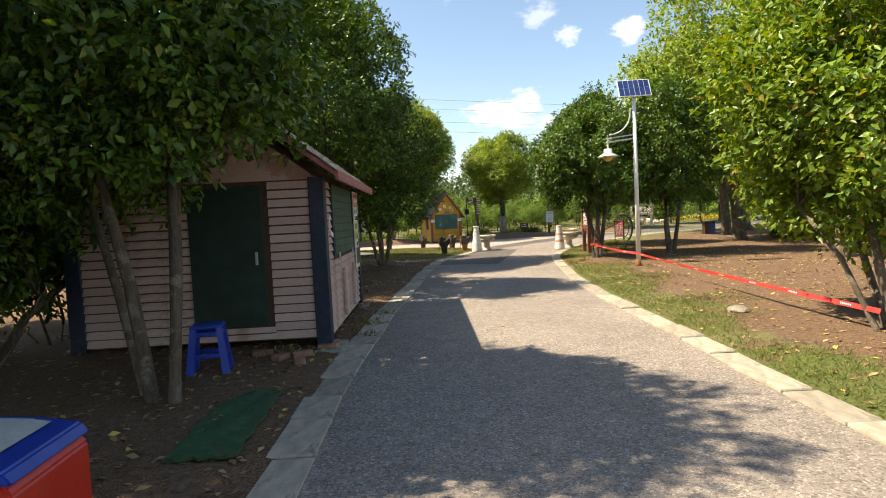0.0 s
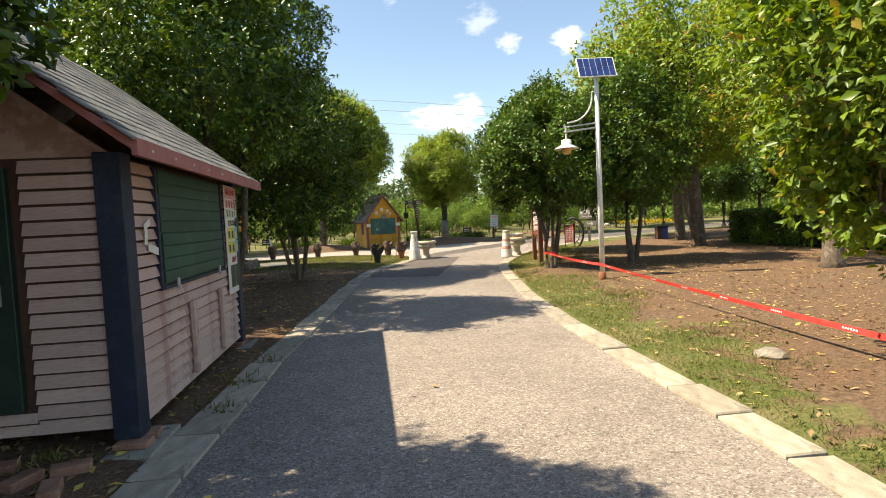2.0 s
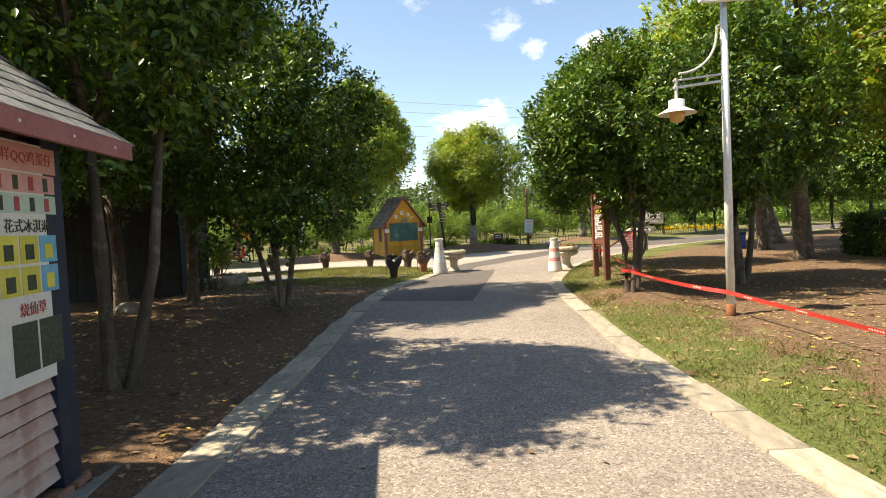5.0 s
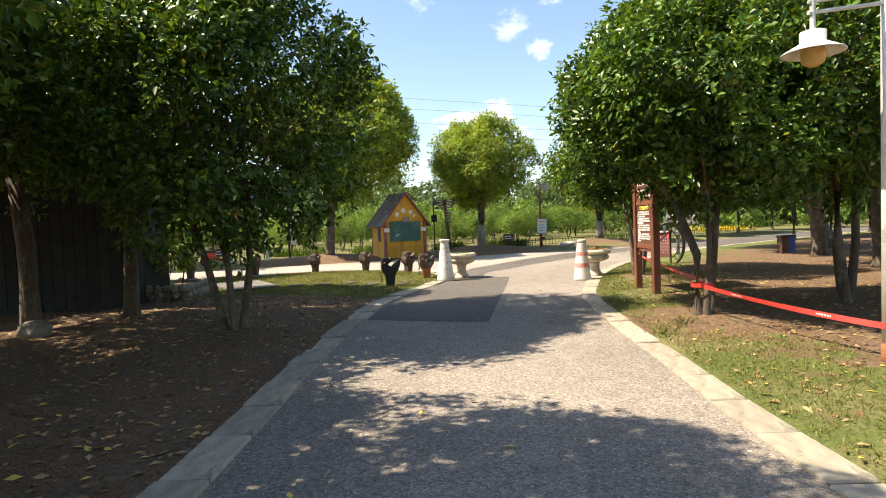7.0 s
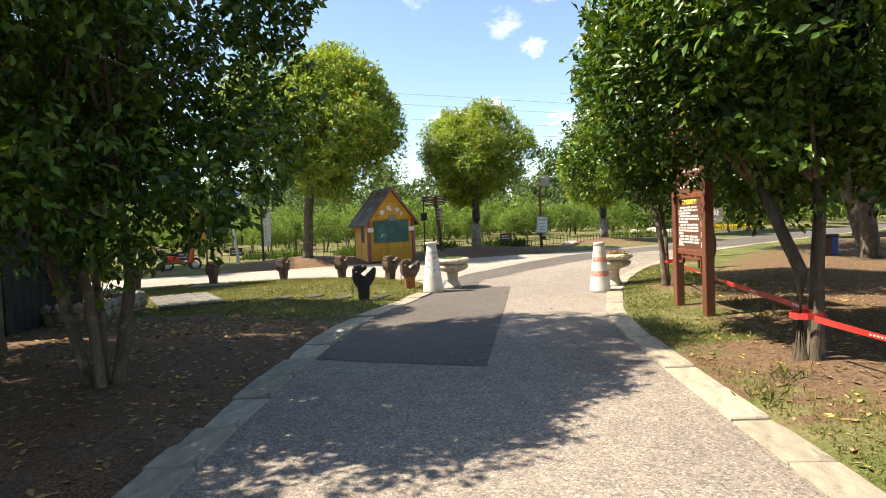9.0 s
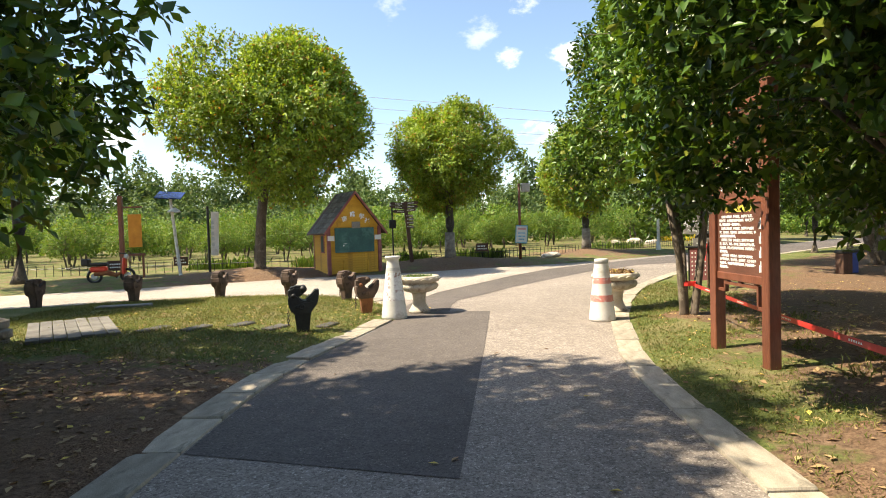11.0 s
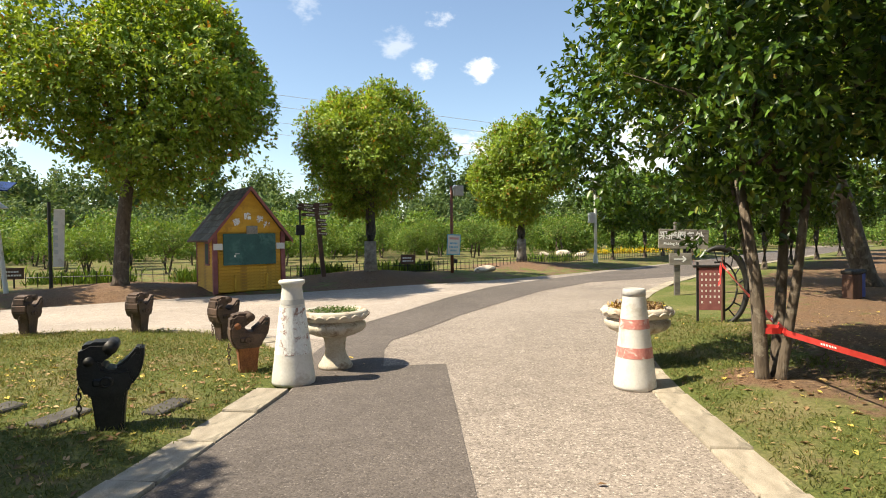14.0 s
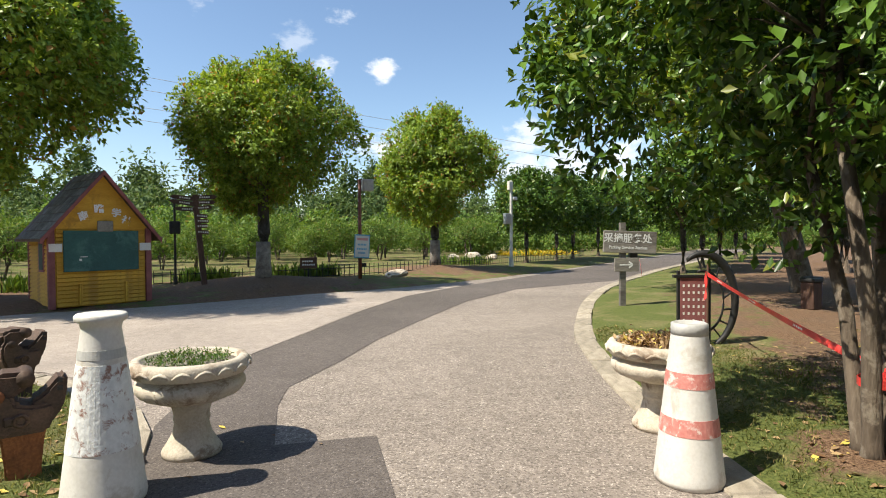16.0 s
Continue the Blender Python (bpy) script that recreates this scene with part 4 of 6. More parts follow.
def traffic_cone(x, y, banded):
    if banded:
        c = thing("traffic_cone", pose(x, y, 0.005) @ Matrix.Diagonal((0.88, 0.88, 1, 1)), "white plastic traffic cone with two faded red bands", "traffic cone", "cones at the road mouth")
        prof = [(0.225, 0.0), (0.23, 0.03), (0.225, 0.06), (0.118, 0.9), (0.115, 0.94), (0.1, 0.95), (0.095, 0.9), (0.03, 0.88)]
        part("body", lathe(bmesh.new(), prof, 40), CONE_WHITE, c, smooth=True)
        for z0, z1 in ((0.30, 0.40), (0.575, 0.665)):
            r0, r1 = (0.2326 - 0.1274 * z + 0.003 for z in (z0, z1))
            part("band", lathe(bmesh.new(), [(r0, z0), (r1, z1), (r1 - 0.006, z1), (r0 - 0.006, z0)], 40), CONE_RED, c, "worn red reflective band")
        part("top_cap", lathe(bmesh.new(), [(0.122, 0.88), (0.12, 0.945), (0.1, 0.953), (0.09, 0.93)], 40), CONE_GREY, c, smooth=True)
    else:
        c = thing("traffic_cone", pose(x, y, 0.005) @ Matrix.Diagonal((0.88, 0.88, 1, 1)), "peeling white flared plastic cone at the lawn corner", "traffic cone", "cones at the road mouth")
        prof = [(0.245, 0.0), (0.25, 0.03), (0.243, 0.08), (0.125, 0.9), (0.115, 0.97), (0.12, 1.0), (0.15, 1.02), (0.152, 1.045), (0.14, 1.055), (0.1, 1.05), (0.02, 1.045)]
        part("body", lathe(bmesh.new(), prof, 40), CONE_WHITE, c, smooth=True)
        for z0, z1, m, lab in ((0.31, 0.46, CONE_PEEL, "peeling white foil"), (0.46, 0.78, CONE_PEEL, "peeling white foil"), (0.81, 0.86, CONE_GREY, "grey tape band")):
            r0, r1 = (0.2545 - 0.144 * z + 0.003 for z in (z0, z1))
            part("band", lathe(bmesh.new(), [(r0, z0), (r1, z1), (r1 - 0.006, z1), (r0 - 0.006, z0)], 40), m, c, lab)


def stone_urn(x, y, filled):
    u = thing("stone_urn", pose(x, y, 0.004), "carved pale stone urn planted with " + ("low green sprouts" if filled else "dry brown leaves"), "planter", "urns at the road mouth")
    part("base", lathe(bmesh.new(), [(0.19, 0.0), (0.195, 0.03), (0.185, 0.05), (0.17, 0.07), (0.13, 0.14), (0.11, 0.22), (0.118, 0.235), (0.122, 0.25), (0.115, 0.262), (0.12, 0.3), (0.14, 0.37)], 32), STONE, u, smooth=True)
    part("bowl", lathe(bmesh.new(), [(0.14, 0.36), (0.22, 0.38), (0.31, 0.42), (0.345, 0.47), (0.34, 0.515), (0.3, 0.535), (0.3, 0.55)], 96, lambda k, i: 0.035 * abs(math.sin(k * math.pi / 6)) * (1 if 0 < i < 5 else 0)), STONE, u, "gadrooned stone bowl", smooth=True)
    rim = part("rim", lathe(bmesh.new(), [(0.3, 0.545), (0.36, 0.56), (0.385, 0.6), (0.38, 0.64), (0.365, 0.66), (0.33, 0.665), (0.31, 0.655), (0.3, 0.61), (0.05, 0.605)], 64), STONE, u, smooth=True)
    for k in range(18):
        a = k * 2 * math.pi / 18
        bm = tube(bmesh.new(), [(0.387 * math.cos(a + s), 0.387 * math.sin(a + s), 0.59 + 0.032 * math.sin(math.pi * (s + 0.16) / 0.32)) for s in (-0.16, -0.08, 0, 0.08, 0.16)], [0.007, 0.011, 0.013, 0.011, 0.007], 6)
        part("carved_swag", bm, STONE, rim, smooth=True)
    part("soil", lathe(bmesh.new(), [(0.302, 0.61), (0.3, 0.625), (0.15, 0.632), (0.01, 0.635)], 24), ROCK if filled else WOOD_DARK, u, "dark soil")
    rng = np.random.default_rng(int(x * 10))
    n = 380
    r, a = 0.28 * np.sqrt(rng.random(n)), rng.uniform(0, 6.28, n)
    tips = np.stack((r * np.cos(a), r * np.sin(a), 0.635 + rng.uniform(0, 0.03, n)), 1)
    o = new("low_planting" if filled else "leaf_litter", leaves("planting", tips, np.tile((0.0, 0.0, 1.0), (n, 1)), 4, 0.022 if filled else 0.05, GREEN_A if filled else DRY_LEAF, rng, 0.8 if filled else 1.6))
    o.parent = u


def coupler(x, y, turn, material, shaft, label, k=1.0):
    """A railway coupler head stood upright on its shank."""
    c = thing("railway_coupler", pose(x, y, ground_at(x, y) - 0.02, 0, 0, turn) @ Matrix.Diagonal((k, k, k, 1)), label, "coupler", "couplers round the lawn")
    bm = bmesh.new()
    v = []
    for z, w, d in ((-0.05, 0.095, 0.085), (0.08, 0.095, 0.085), (0.28, 0.115, 0.1), (0.38, 0.15, 0.115)):
        v.append([bm.verts.new((sx * w, sy * d, z)) for sx, sy in ((-1, -1), (1, -1), (1, 1), (-1, 1))])
    for a, b in zip(v, v[1:]):
        for i in range(4):
            bm.faces.new((a[i], a[(i + 1) % 4], b[(i + 1) % 4], b[i]))
    bm.faces.new(v[-1])
    bm.faces.new(v[0][::-1])
    bmesh.ops.bevel(bm, geom=bm.edges[:], offset=0.014, segments=2, affect="EDGES")
    part("shank", bm, shaft, c, smooth=False)

    def casting(profile, depth, y0=0.0, edge=0.02):
        q = bmesh.new()
        f = [q.verts.new((px, y0 - depth / 2, pz)) for px, pz in profile]
        g = [q.verts.new((px, y0 + depth / 2, pz)) for px, pz in profile]
        q.faces.new(f)
        q.faces.new(g[::-1])
        for i in range(len(f)):
            q.faces.new((f[i], g[i], g[(i + 1) % len(f)], f[(i + 1) % len(f)]))
        bmesh.ops.recalc_face_normals(q, faces=q.faces[:])
        bmesh.ops.bevel(q, geom=q.edges[:], offset=edge, segments=2, affect="EDGES")
        return q
    part("head", casting([(-0.15, 0.3), (0.13, 0.3), (0.17, 0.4), (0.15, 0.48), (0.05, 0.475), (-0.03, 0.5), (-0.05, 0.56), (-0.16, 0.6), (-0.2, 0.54), (-0.2, 0.42)], 0.27), material, c, "cast coupler head")
    arm = part("guard_arm", casting([(0.04, 0.34), (0.15, 0.34), (0.215, 0.43), (0.24, 0.53), (0.245, 0.645), (0.205, 0.65), (0.11, 0.54), (0.04, 0.5)], 0.2), material, c, "horn-shaped guard arm")
    for z in (0.55, 0.6):
        part("slot", boxed(0.185, -0.107, z, 0.215, -0.098, z + 0.03), BLACK_IRON, arm, "dark slot in the arm")
    part("knuckle", casting([(-0.2, 0.52), (-0.06, 0.52), (0.0, 0.575), (0.05, 0.6), (0.07, 0.64), (0.05, 0.69), (-0.12, 0.7), (-0.19, 0.66)], 0.23, 0.0, 0.028), material, c, "rounded hooked knuckle")
    part("knuckle_nose", tube(bmesh.new(), [(0.02, -0.13, 0.65), (0.02, 0.13, 0.65)], [0.05, 0.05], 14), material, c, smooth=True)
    part("pivot_pin", tube(bmesh.new(), [(-0.12, -0.15, 0.56), (-0.12, 0.15, 0.56)], [0.035, 0.035], 12), shaft, c, smooth=True)
    part("lock_lug", boxed(-0.1, -0.15, 0.37, 0.04, -0.12, 0.43, 0.012), material, c)
    part("lock_ring", tube(bmesh.new(), [(-0.01 + 0.035 * math.cos(t), -0.15, 0.4 + 0.035 * math.sin(t)) for t in [q * math.pi / 6 for q in range(13)]], [0.011] * 13, 6), material, c, smooth=True)
    ch = bmesh.new()
    for i in range(5):
        z = 0.33 - i * 0.045
        tube(ch, [(-0.205 + 0.016 * math.cos(t) * (i % 2), -0.02 + 0.016 * math.cos(t) * ((i + 1) % 2), z + 0.03 * math.sin(t)) for t in [q * math.pi / 4 for q in range(9)]], [0.006] * 9, 5)
    part("chain", ch, material, c, "hanging iron chain")
    return c


def sleepers():
    for x, y, l, a in ((-1.8, 22.0, 0.5, 58), (-1.18, 21.95, 0.48, 62), (-0.6, 22.25, 0.42, 55), (-0.04, 21.98, 0.45, 60), (0.72, 22.12, 0.42, 64)):
        z = ground_at(x, y)
        tagged(link("sleeper_step", boxed(-l / 2, -0.1, -0.05, l / 2, 0.1, 0.03, 0.012, pose(x, y, z, 2, 0, a)), WOOD_SLEEPER), "half-sunk weathered sleeper step in the lawn", "sleeper", "sleeper steps")
    d = thing("plank_deck", pose(-3.1, 22.4, ground_at(-3.1, 22.4) + 0.03, 0, 0, 27) @ Matrix.Diagonal((0.78, 1.75, 1, 1)), "low deck of weathered grey planks on the lawn", "deck")
    for k in range(7):
        part("plank", boxed(-0.72 + k * 0.205, -0.6, -0.02, -0.525 + k * 0.205, 0.6, 0.03, 0.006, pose(0, random.uniform(-0.05, 0.05), 0, 0, 0, random.uniform(-1, 1))), WOOD_GREY, d)
    tagged(link("timber_block", boxed(-0.5, -0.15, -0.05, 0.5, 0.15, 0.06, 0.015, pose(-3.5, 25.3, ground_at(-3.5, 25.3), 0, 0, 5)), WOOD_GREY), "low weathered timber on the lawn edge", "timber")


def garden_kiosk():
    K = pose(0.96, 33.45, 0.03, 0, 0, 23)
    k = thing("garden_kiosk", K, "ochre wooden kiosk with a green chalkboard front", "kiosk")
    W, D, ZE, ZR = 0.95, 1.6, 1.66, 2.85
    part("wall", boxed(-W + 0.03, 0.03, 0.02, W - 0.03, D - 0.03, ZE), YELLOW_WOOD, k)
    boards(k, [(pose(-W + 0.09, 0.012, 0), 2 * W - 0.18, 0.05, ZE, 0.085), (pose(-W + 0.012, D - 0.06, 0, 0, 0, -90), D - 0.12, 0.05, ZE, 0.085)], YELLOW_WOOD, 0.012)
    g = bmesh.new()
    v = [g.verts.new(p) for p in ((-W, 0, ZE), (W, 0, ZE), (0, 0, ZR), (-W, 0.05, ZE), (W, 0.05, ZE), (0, 0.05, ZR))]
    for f in ((0, 1, 2), (5, 4, 3), (0, 3, 4, 1), (1, 4, 5, 2), (2, 5, 3, 0)):
        g.faces.new([v[i] for i in f])
    bmesh.ops.recalc_face_normals(g, faces=g.faces[:])
    part("gable", g, YELLOW_WOOD, k)
    for x in (-W, W):
        part("corner_board", boxed(x - 0.06, -0.035, 0, x + 0.06, 0.06, ZE + (0.02), 0.005), MAROON, k, "maroon corner board")
    part("corner_board", boxed(-W - 0.02, D - 0.06, 0, -W + 0.06, D, ZE, 0.005), MAROON, k)
    w = part("side_window", boxed(-W - 0.02, 0.45, 0.75, -W + 0.02, 0.8, 1.4, 0.004), MAROON, k)
    part("pane", boxed(-W - 0.024, 0.5, 0.8, -W - 0.018, 0.75, 1.35), DOOR_G, w)
    run, rise = W + 0.22, (ZR - ZE) * (W + 0.22) / W
    for s in (-1, 1):
        r = part("roof_slope", slab_roof(s * run, ZR + 0.06 - rise, 0, ZR + 0.06, -0.18, D + 0.15, 0.05), WOOD_DARK, k, "mossy grey shingle roof")
        sl, ang = math.hypot(run, rise), math.degrees(math.atan2(rise, run))
        base = pose(s * run, 0, ZR + 0.07 - rise) @ pose(0, 0, 0, 0, s * ang, 0) @ pose(0, 0, 0, 0, 0, 90 * s)
        for row in range(8):
            for q in range(7):
                part("shingle", boxed(-0.11, 0, 0, 0.108, 0.22, 0.014, 0, base @ pose(s * (-0.07 + q * 0.222), row * sl / 8 - 0.02, 0.003 * (q % 2) + 0.002, -2.5, 0, 0)), SHINGLE, r)
        part("barge_board", slab_roof(s * (run + 0.01), ZR + 0.055 - rise, 0, ZR + 0.06, -0.21, -0.18, 0.1), MAROON, k)
    b = part("chalkboard", boxed(-0.74, -0.06, 0.76, 0.72, -0.02, 1.62, 0.005), CHALK, k, "dusty green chalkboard with pale frame")
    part("chalk_marks", box(boxed(-0.46, -0.0615, 0.98, -0.41, -0.06, 1.03), -0.44, -0.0615, 1.06, -0.3, -0.06, 1.075), WHITE_INK, b)
    for x in (-0.88, 0.87):
        part("paper_notice", boxed(x - 0.12, -0.045, 1.18, x + 0.12, -0.038, 1.35), PAPER, k, "white paper notice")
    for x in (-0.44, 0.46):
        part("ledge_post", boxed(x - 0.03, -0.06, 0.06, x + 0.03, -0.02, 0.5, 0.004), YELLOW_WOOD, k)
    part("ledge", boxed(-0.1, -0.07, 1.6, 0.2, -0.02, 1.83, 0.005), CONCRETE, k, "small grey ledge box")
    for body, x, z, a in (("南", -0.36, 1.92, 14), ("瞻", -0.06, 2.08, 4), ("学", 0.28, 2.0, -10), ("社", 0.48, 1.84, -24)):
        words(body, 0.2, WHITE_INK, k, pose(x, -0.03, z, 90, 0, 0) @ pose(0, 0, 0, 0, 0, a), bold=0.006)


def notice_board():
    """Tall stained-wood board on two posts, its face to the road."""
    a, b = Vector((5.22, 19.0, 0)), Vector((5.12, 18.02, 0))
    ang = math.degrees(math.atan2(b.y - a.y, b.x - a.x))
    L = (b - a).length
    n = thing("notice_board", pose(a.x, a.y, 0.05, 0, 0, ang), "tall red-brown wooden notice board with white exercise instructions", "notice board")
    for x in (0, L):
        part("post", boxed(x - 0.06, -0.06, -0.1, x + 0.06, 0.06, 2.75, 0.008), WOOD_RED, n)
    face = part("panel", boxed(0.06, -0.02, 0.88, L - 0.06, 0.02, 1.6), WOOD_PANEL, n, "dark brown text panel")
    head = part("header_panel", boxed(0.06, -0.02, 1.67, L - 0.06, 0.02, 2.55), WOOD_PANEL, n, "brown header panel with blue emblem")
    for z0, z1 in ((0.8, 0.88), (1.6, 1.67), (2.55, 2.63)):
        part("rail", boxed(0.06, -0.035, z0, L - 0.06, 0.035, z1, 0.006), WOOD_RED, n)
    fr = bmesh.new()
    for x0, z0, x1, z1 in ((0.06, 0.67, 0.2, 0.7), (0.17, 0.67, 0.2, 0.81), (0.2, 0.75, 0.78, 0.78), (0.45, 0.78, 0.5, 0.85), (0.78, 0.55, 0.81, 0.78), (0.78, 0.55, L - 0.06, 0.58), (0.2, 0.78, 0.24, 0.85), (0.74, 0.78, 0.78, 0.85)):
        box(fr, x0, -0.02, z0, x1, 0.02, z1)
    part("lattice", fr, WOOD_RED, n)
    part("emblem", lathe(bmesh.new(), [(0.06, 0), (0.06, 0.006), (0.01, 0.007)], 24), INK_BLUE, head).matrix_local = pose(0.42, -0.021, 2.36, 90, 0, 0)
    for z in (1.75, 1.86, 1.97):
        bm = bmesh.new()
        for i in range(14):
            box(bm, 0.14 + i * 0.05, -0.023, z, 0.168 + i * 0.05, -0.02, z + 0.028)
        part("text_row", bm, WHITE_INK, head, "illegible white line of text")
    front = pose(0, -0.0205, 0, 90, 0, 0)
    words("健走后拉伸活动", 0.07, INK_YELLOW, face, front @ pose(0.47, 1.545, 0), bold=0.003)
    lines = ("    1.拉伸大腿前侧：身体直立，右手抓住右脚，", "拉向臀部，大腿前侧有明显拉伸感，同时保持平", "衡；还原后换另一侧交替进行。", "    2.拉伸大腿后侧：身体直立；双脚打开与肩同", "宽；上体前屈，双腿伸直，用手尽量触碰脚尖；使", "大腿后侧有明显拉伸感。", "    3.拉伸肱三头肌：身体直立；双脚打开与肩同", "宽；抬右臂，屈肘，右手置上背部用左手扶右肘，", "拉向左侧，使右大臂有明显拉伸感；还原后换另一", "侧交替进行。", "    4.拉伸前臂：身体直立，双脚打开与肩同宽；", "右臂伸直抬起，掌心相前，指尖向下，左手将右手", "拉向身体，使右前臂有明显拉伸感；还原后换另一", "侧交替进行。")
    for i, s in enumerate(lines):
        words(s, 0.031, WHITE_INK, face, front @ pose(0.1, 1.47 - i * 0.041, 0), align="LEFT", bold=0.0012)
    for i in range(4):
        x = L - 0.15
        part("pictogram", box(boxed(x, -0.0225, 0.92 + i * 0.14, x + 0.013, -0.02, 0.99 + i * 0.14), x + 0.02, -0.0225, 0.92 + i * 0.14, x + 0.033, -0.02, 1.03 + i * 0.14), WHITE_INK, face, "small white pictogram bars")


def finger_post():
    f = thing("finger_post", pose(3.15, 35.8, 0.1, 0, 0, 4), "dark leaning wooden finger post with many arrow boards", "signpost")
    part("post", boxed(-0.07, -0.07, -0.1, 0.07, 0.07, 2.55, 0.01, pose(0, 0, 0, 0, -5, 0)), WOOD_DARK, f)
    rng = random.Random(4)
    for z, s, l, a in ((2.42, -1, 0.62, 6), (2.28, -1, 0.66, 8), (2.14, -1, 0.55, 3), (2.46, 1, 0.55, -4), (2.33, 1, 0.5, -2), (2.18, 1, 0.4, -6), (1.98, 1, 0.26, 4), (1.84, 1, 0.28, 0), (1.7, 1, 0.24, -3), (1.55, 1, 0.26, 5)):
        x = -0.2
        bm = bmesh.new()
        p = [(0, -0.055), (l * 0.86, -0.055), (l, 0), (l * 0.86, 0.055), (0, 0.055)]
        q = [bm.verts.new((s * px, -0.09, pz)) for px, pz in p] + [bm.verts.new((s * px, -0.065, pz)) for px, pz in p]
        bm.faces.new(q[:5])
        bm.faces.new(q[5:][::-1])
        for i in range(5):
            bm.faces.new((q[i], q[5 + i], q[5 + (i + 1) % 5], q[(i + 1) % 5]))
        bmesh.ops.recalc_face_normals(bm, faces=bm.faces[:])
        o = part("arrow_board", bm, WOOD_DARK, f, "brown arrow board")
        o.matrix_local = pose(-z * 0.087, 0, z, 0, a, rng.uniform(-6, 6))
        t = bmesh.new()
        for i in range(5):
            box(t, s * l * 0.42 - 0.13 + i * 0.055, -0.093, -0.02, s * l * 0.42 - 0.09 + i * 0.055, -0.09, 0.022)
        part("lettering", t, CONE_WHITE, o)


def loudspeaker_pole():
    p = thing("post_with_box", pose(2.45, 36.6, 0.1), "slim black post carrying a dark box", "post")
    part("post", tube(bmesh.new(), [(0, 0, -0.1), (0, 0, 2.55)], [0.035, 0.03], 10), BLACK_IRON, p)
    part("box", boxed(-0.14, -0.14, 1.5, 0.14, 0.1, 1.85, 0.02), BLACK_IRON, p)
    part("foot", tube(bmesh.new(), [(0, 0, -0.05), (0, 0, 0.3)], [0.06, 0.05], 10), BLACK_IRON, p)
    part("top_box", boxed(-0.09, -0.07, 2.38, 0.06, 0.07, 2.55, 0.01), STEEL, p)


def notice_pole():
    p = thing("notice_pole", pose(7.95, 37.1, 0.02), "rust-red pole with a white safety notice and loudspeaker", "signpost")
    part("pole", tube(bmesh.new(), [(0, 0, -0.1), (0, 0, 3.35)], [0.065, 0.055], 12), WOOD_RED, p, smooth=True)
    s = part("notice", boxed(-0.28, -0.1, 0.78, 0.24, -0.07, 1.55, 0.006, pose(0, 0, 0, 0, 3, 0)), INK_BLUE, p, "blue-framed white notice")
    part("sheet", boxed(-0.25, -0.105, 0.82, 0.21, -0.1, 1.51, 0, pose(0, 0, 0, 0, 3, 0)), PAPER, s)
    part("head_bar", boxed(-0.2, -0.108, 1.36, 0.16, -0.105, 1.44, 0, pose(0, 0, 0, 0, 3, 0)), INK_PINK, s)
    for z, w in ((1.22, 0.15), (1.08, 0.17), (0.95, 0.12)):
        bm = bmesh.new()
        for i in range(6):
            box(bm, -0.02 - w + i * w / 3, -0.108, z - 0.03, -0.02 - w + i * w / 3 + w / 4.2, -0.105, z + 0.03, 0, pose(0, 0, 0, 0, 3, 0))
        part("text_row", bm, INK_BLUE, s, "illegible blue text")
    part("loudspeaker", boxed(0.1, -0.12, 2.98, 0.45, 0.12, 3.36, 0.02), CONE_GREY, p, "pale loudspeaker box")
    part("meter_box", boxed(0.08, -0.06, 0.48, 0.2, 0.06, 0.62, 0.01), BLACK_IRON, p)


def small_sign(x, y, turn=0):
    s = thing("park_sign", pose(x, y, ground_at(x, y), 0, 0, turn), "small black sign on a stake", "sign", "small park signs")
    part("stake", boxed(-0.02, -0.02, -0.1, 0.02, 0.02, 0.35, 0.003), BLACK_IRON, s)
    b = part("plate", boxed(-0.27, -0.035, 0.27, 0.27, -0.01, 0.62, 0.006), WOOD_DARK, s)
    for z in (0.5, 0.39):
        bm = bmesh.new()
        for i in range(5 + (z < 0.45)):
            box(bm, -0.2 + i * 0.07, -0.039, z - 0.025, -0.148 + i * 0.07, -0.035, z + 0.025)
        part("text_row", bm, WHITE_INK, b, "illegible pale text")


def service_sign():
    s = thing("service_sign", pose(10.62, 28.0, 0.03, 0, 0, -24), "grey wooden service sign with white writing and arrow", "sign")
    part("post", boxed(-0.07, -0.05, -0.1, 0.05, 0.05, 1.72, 0.008), WOOD_GREY, s)
    b = part("board", boxed(-0.48, -0.1, 1.1, 0.62, -0.05, 1.55, 0.008, pose(0, 0, 0, 0, 2, 0)), WOOD_GREY, s)
    f = pose(0.07, -0.102, 0, 90, 0, 0)
    words("采摘服务处", 0.2, WHITE_INK, b, f @ pose(0, 1.39, 0, 0, 0, -2), bold=0.004)
    words("Picking Service Station", 0.088, WHITE_INK, b, f @ pose(0, 1.21, 0, 0, 0, -2), bold=0.002)
    a = part("arrow_board", boxed(-0.2, -0.09, 0.72, 0.3, -0.05, 1.0, 0.006), WOOD_GREY, s)
    bm = bmesh.new()
    box(bm, -0.1, -0.094, 0.845, 0.14, -0.09, 0.875)
    for g in (-1, 1):
        box(bm, -0.1, -0.002, -0.016, 0.0, 0.002, 0.016, 0, pose(0.17, -0.092, 0.86, 0, g * 40, 0))
    part("arrow", bm, WHITE_INK, a, "white arrow")
    part("tape_knot", ribbon(bmesh.new(), (0.32, -0.08, 0.98), (0.36, -0.1, 0.62), 0.05, 0, 5, 0.6), RED_TAPE, s)
    part("lantern", boxed(0.15, -0.03, 0.9, 0.3, 0.1, 1.1, 0.01), BLACK_IRON, s)


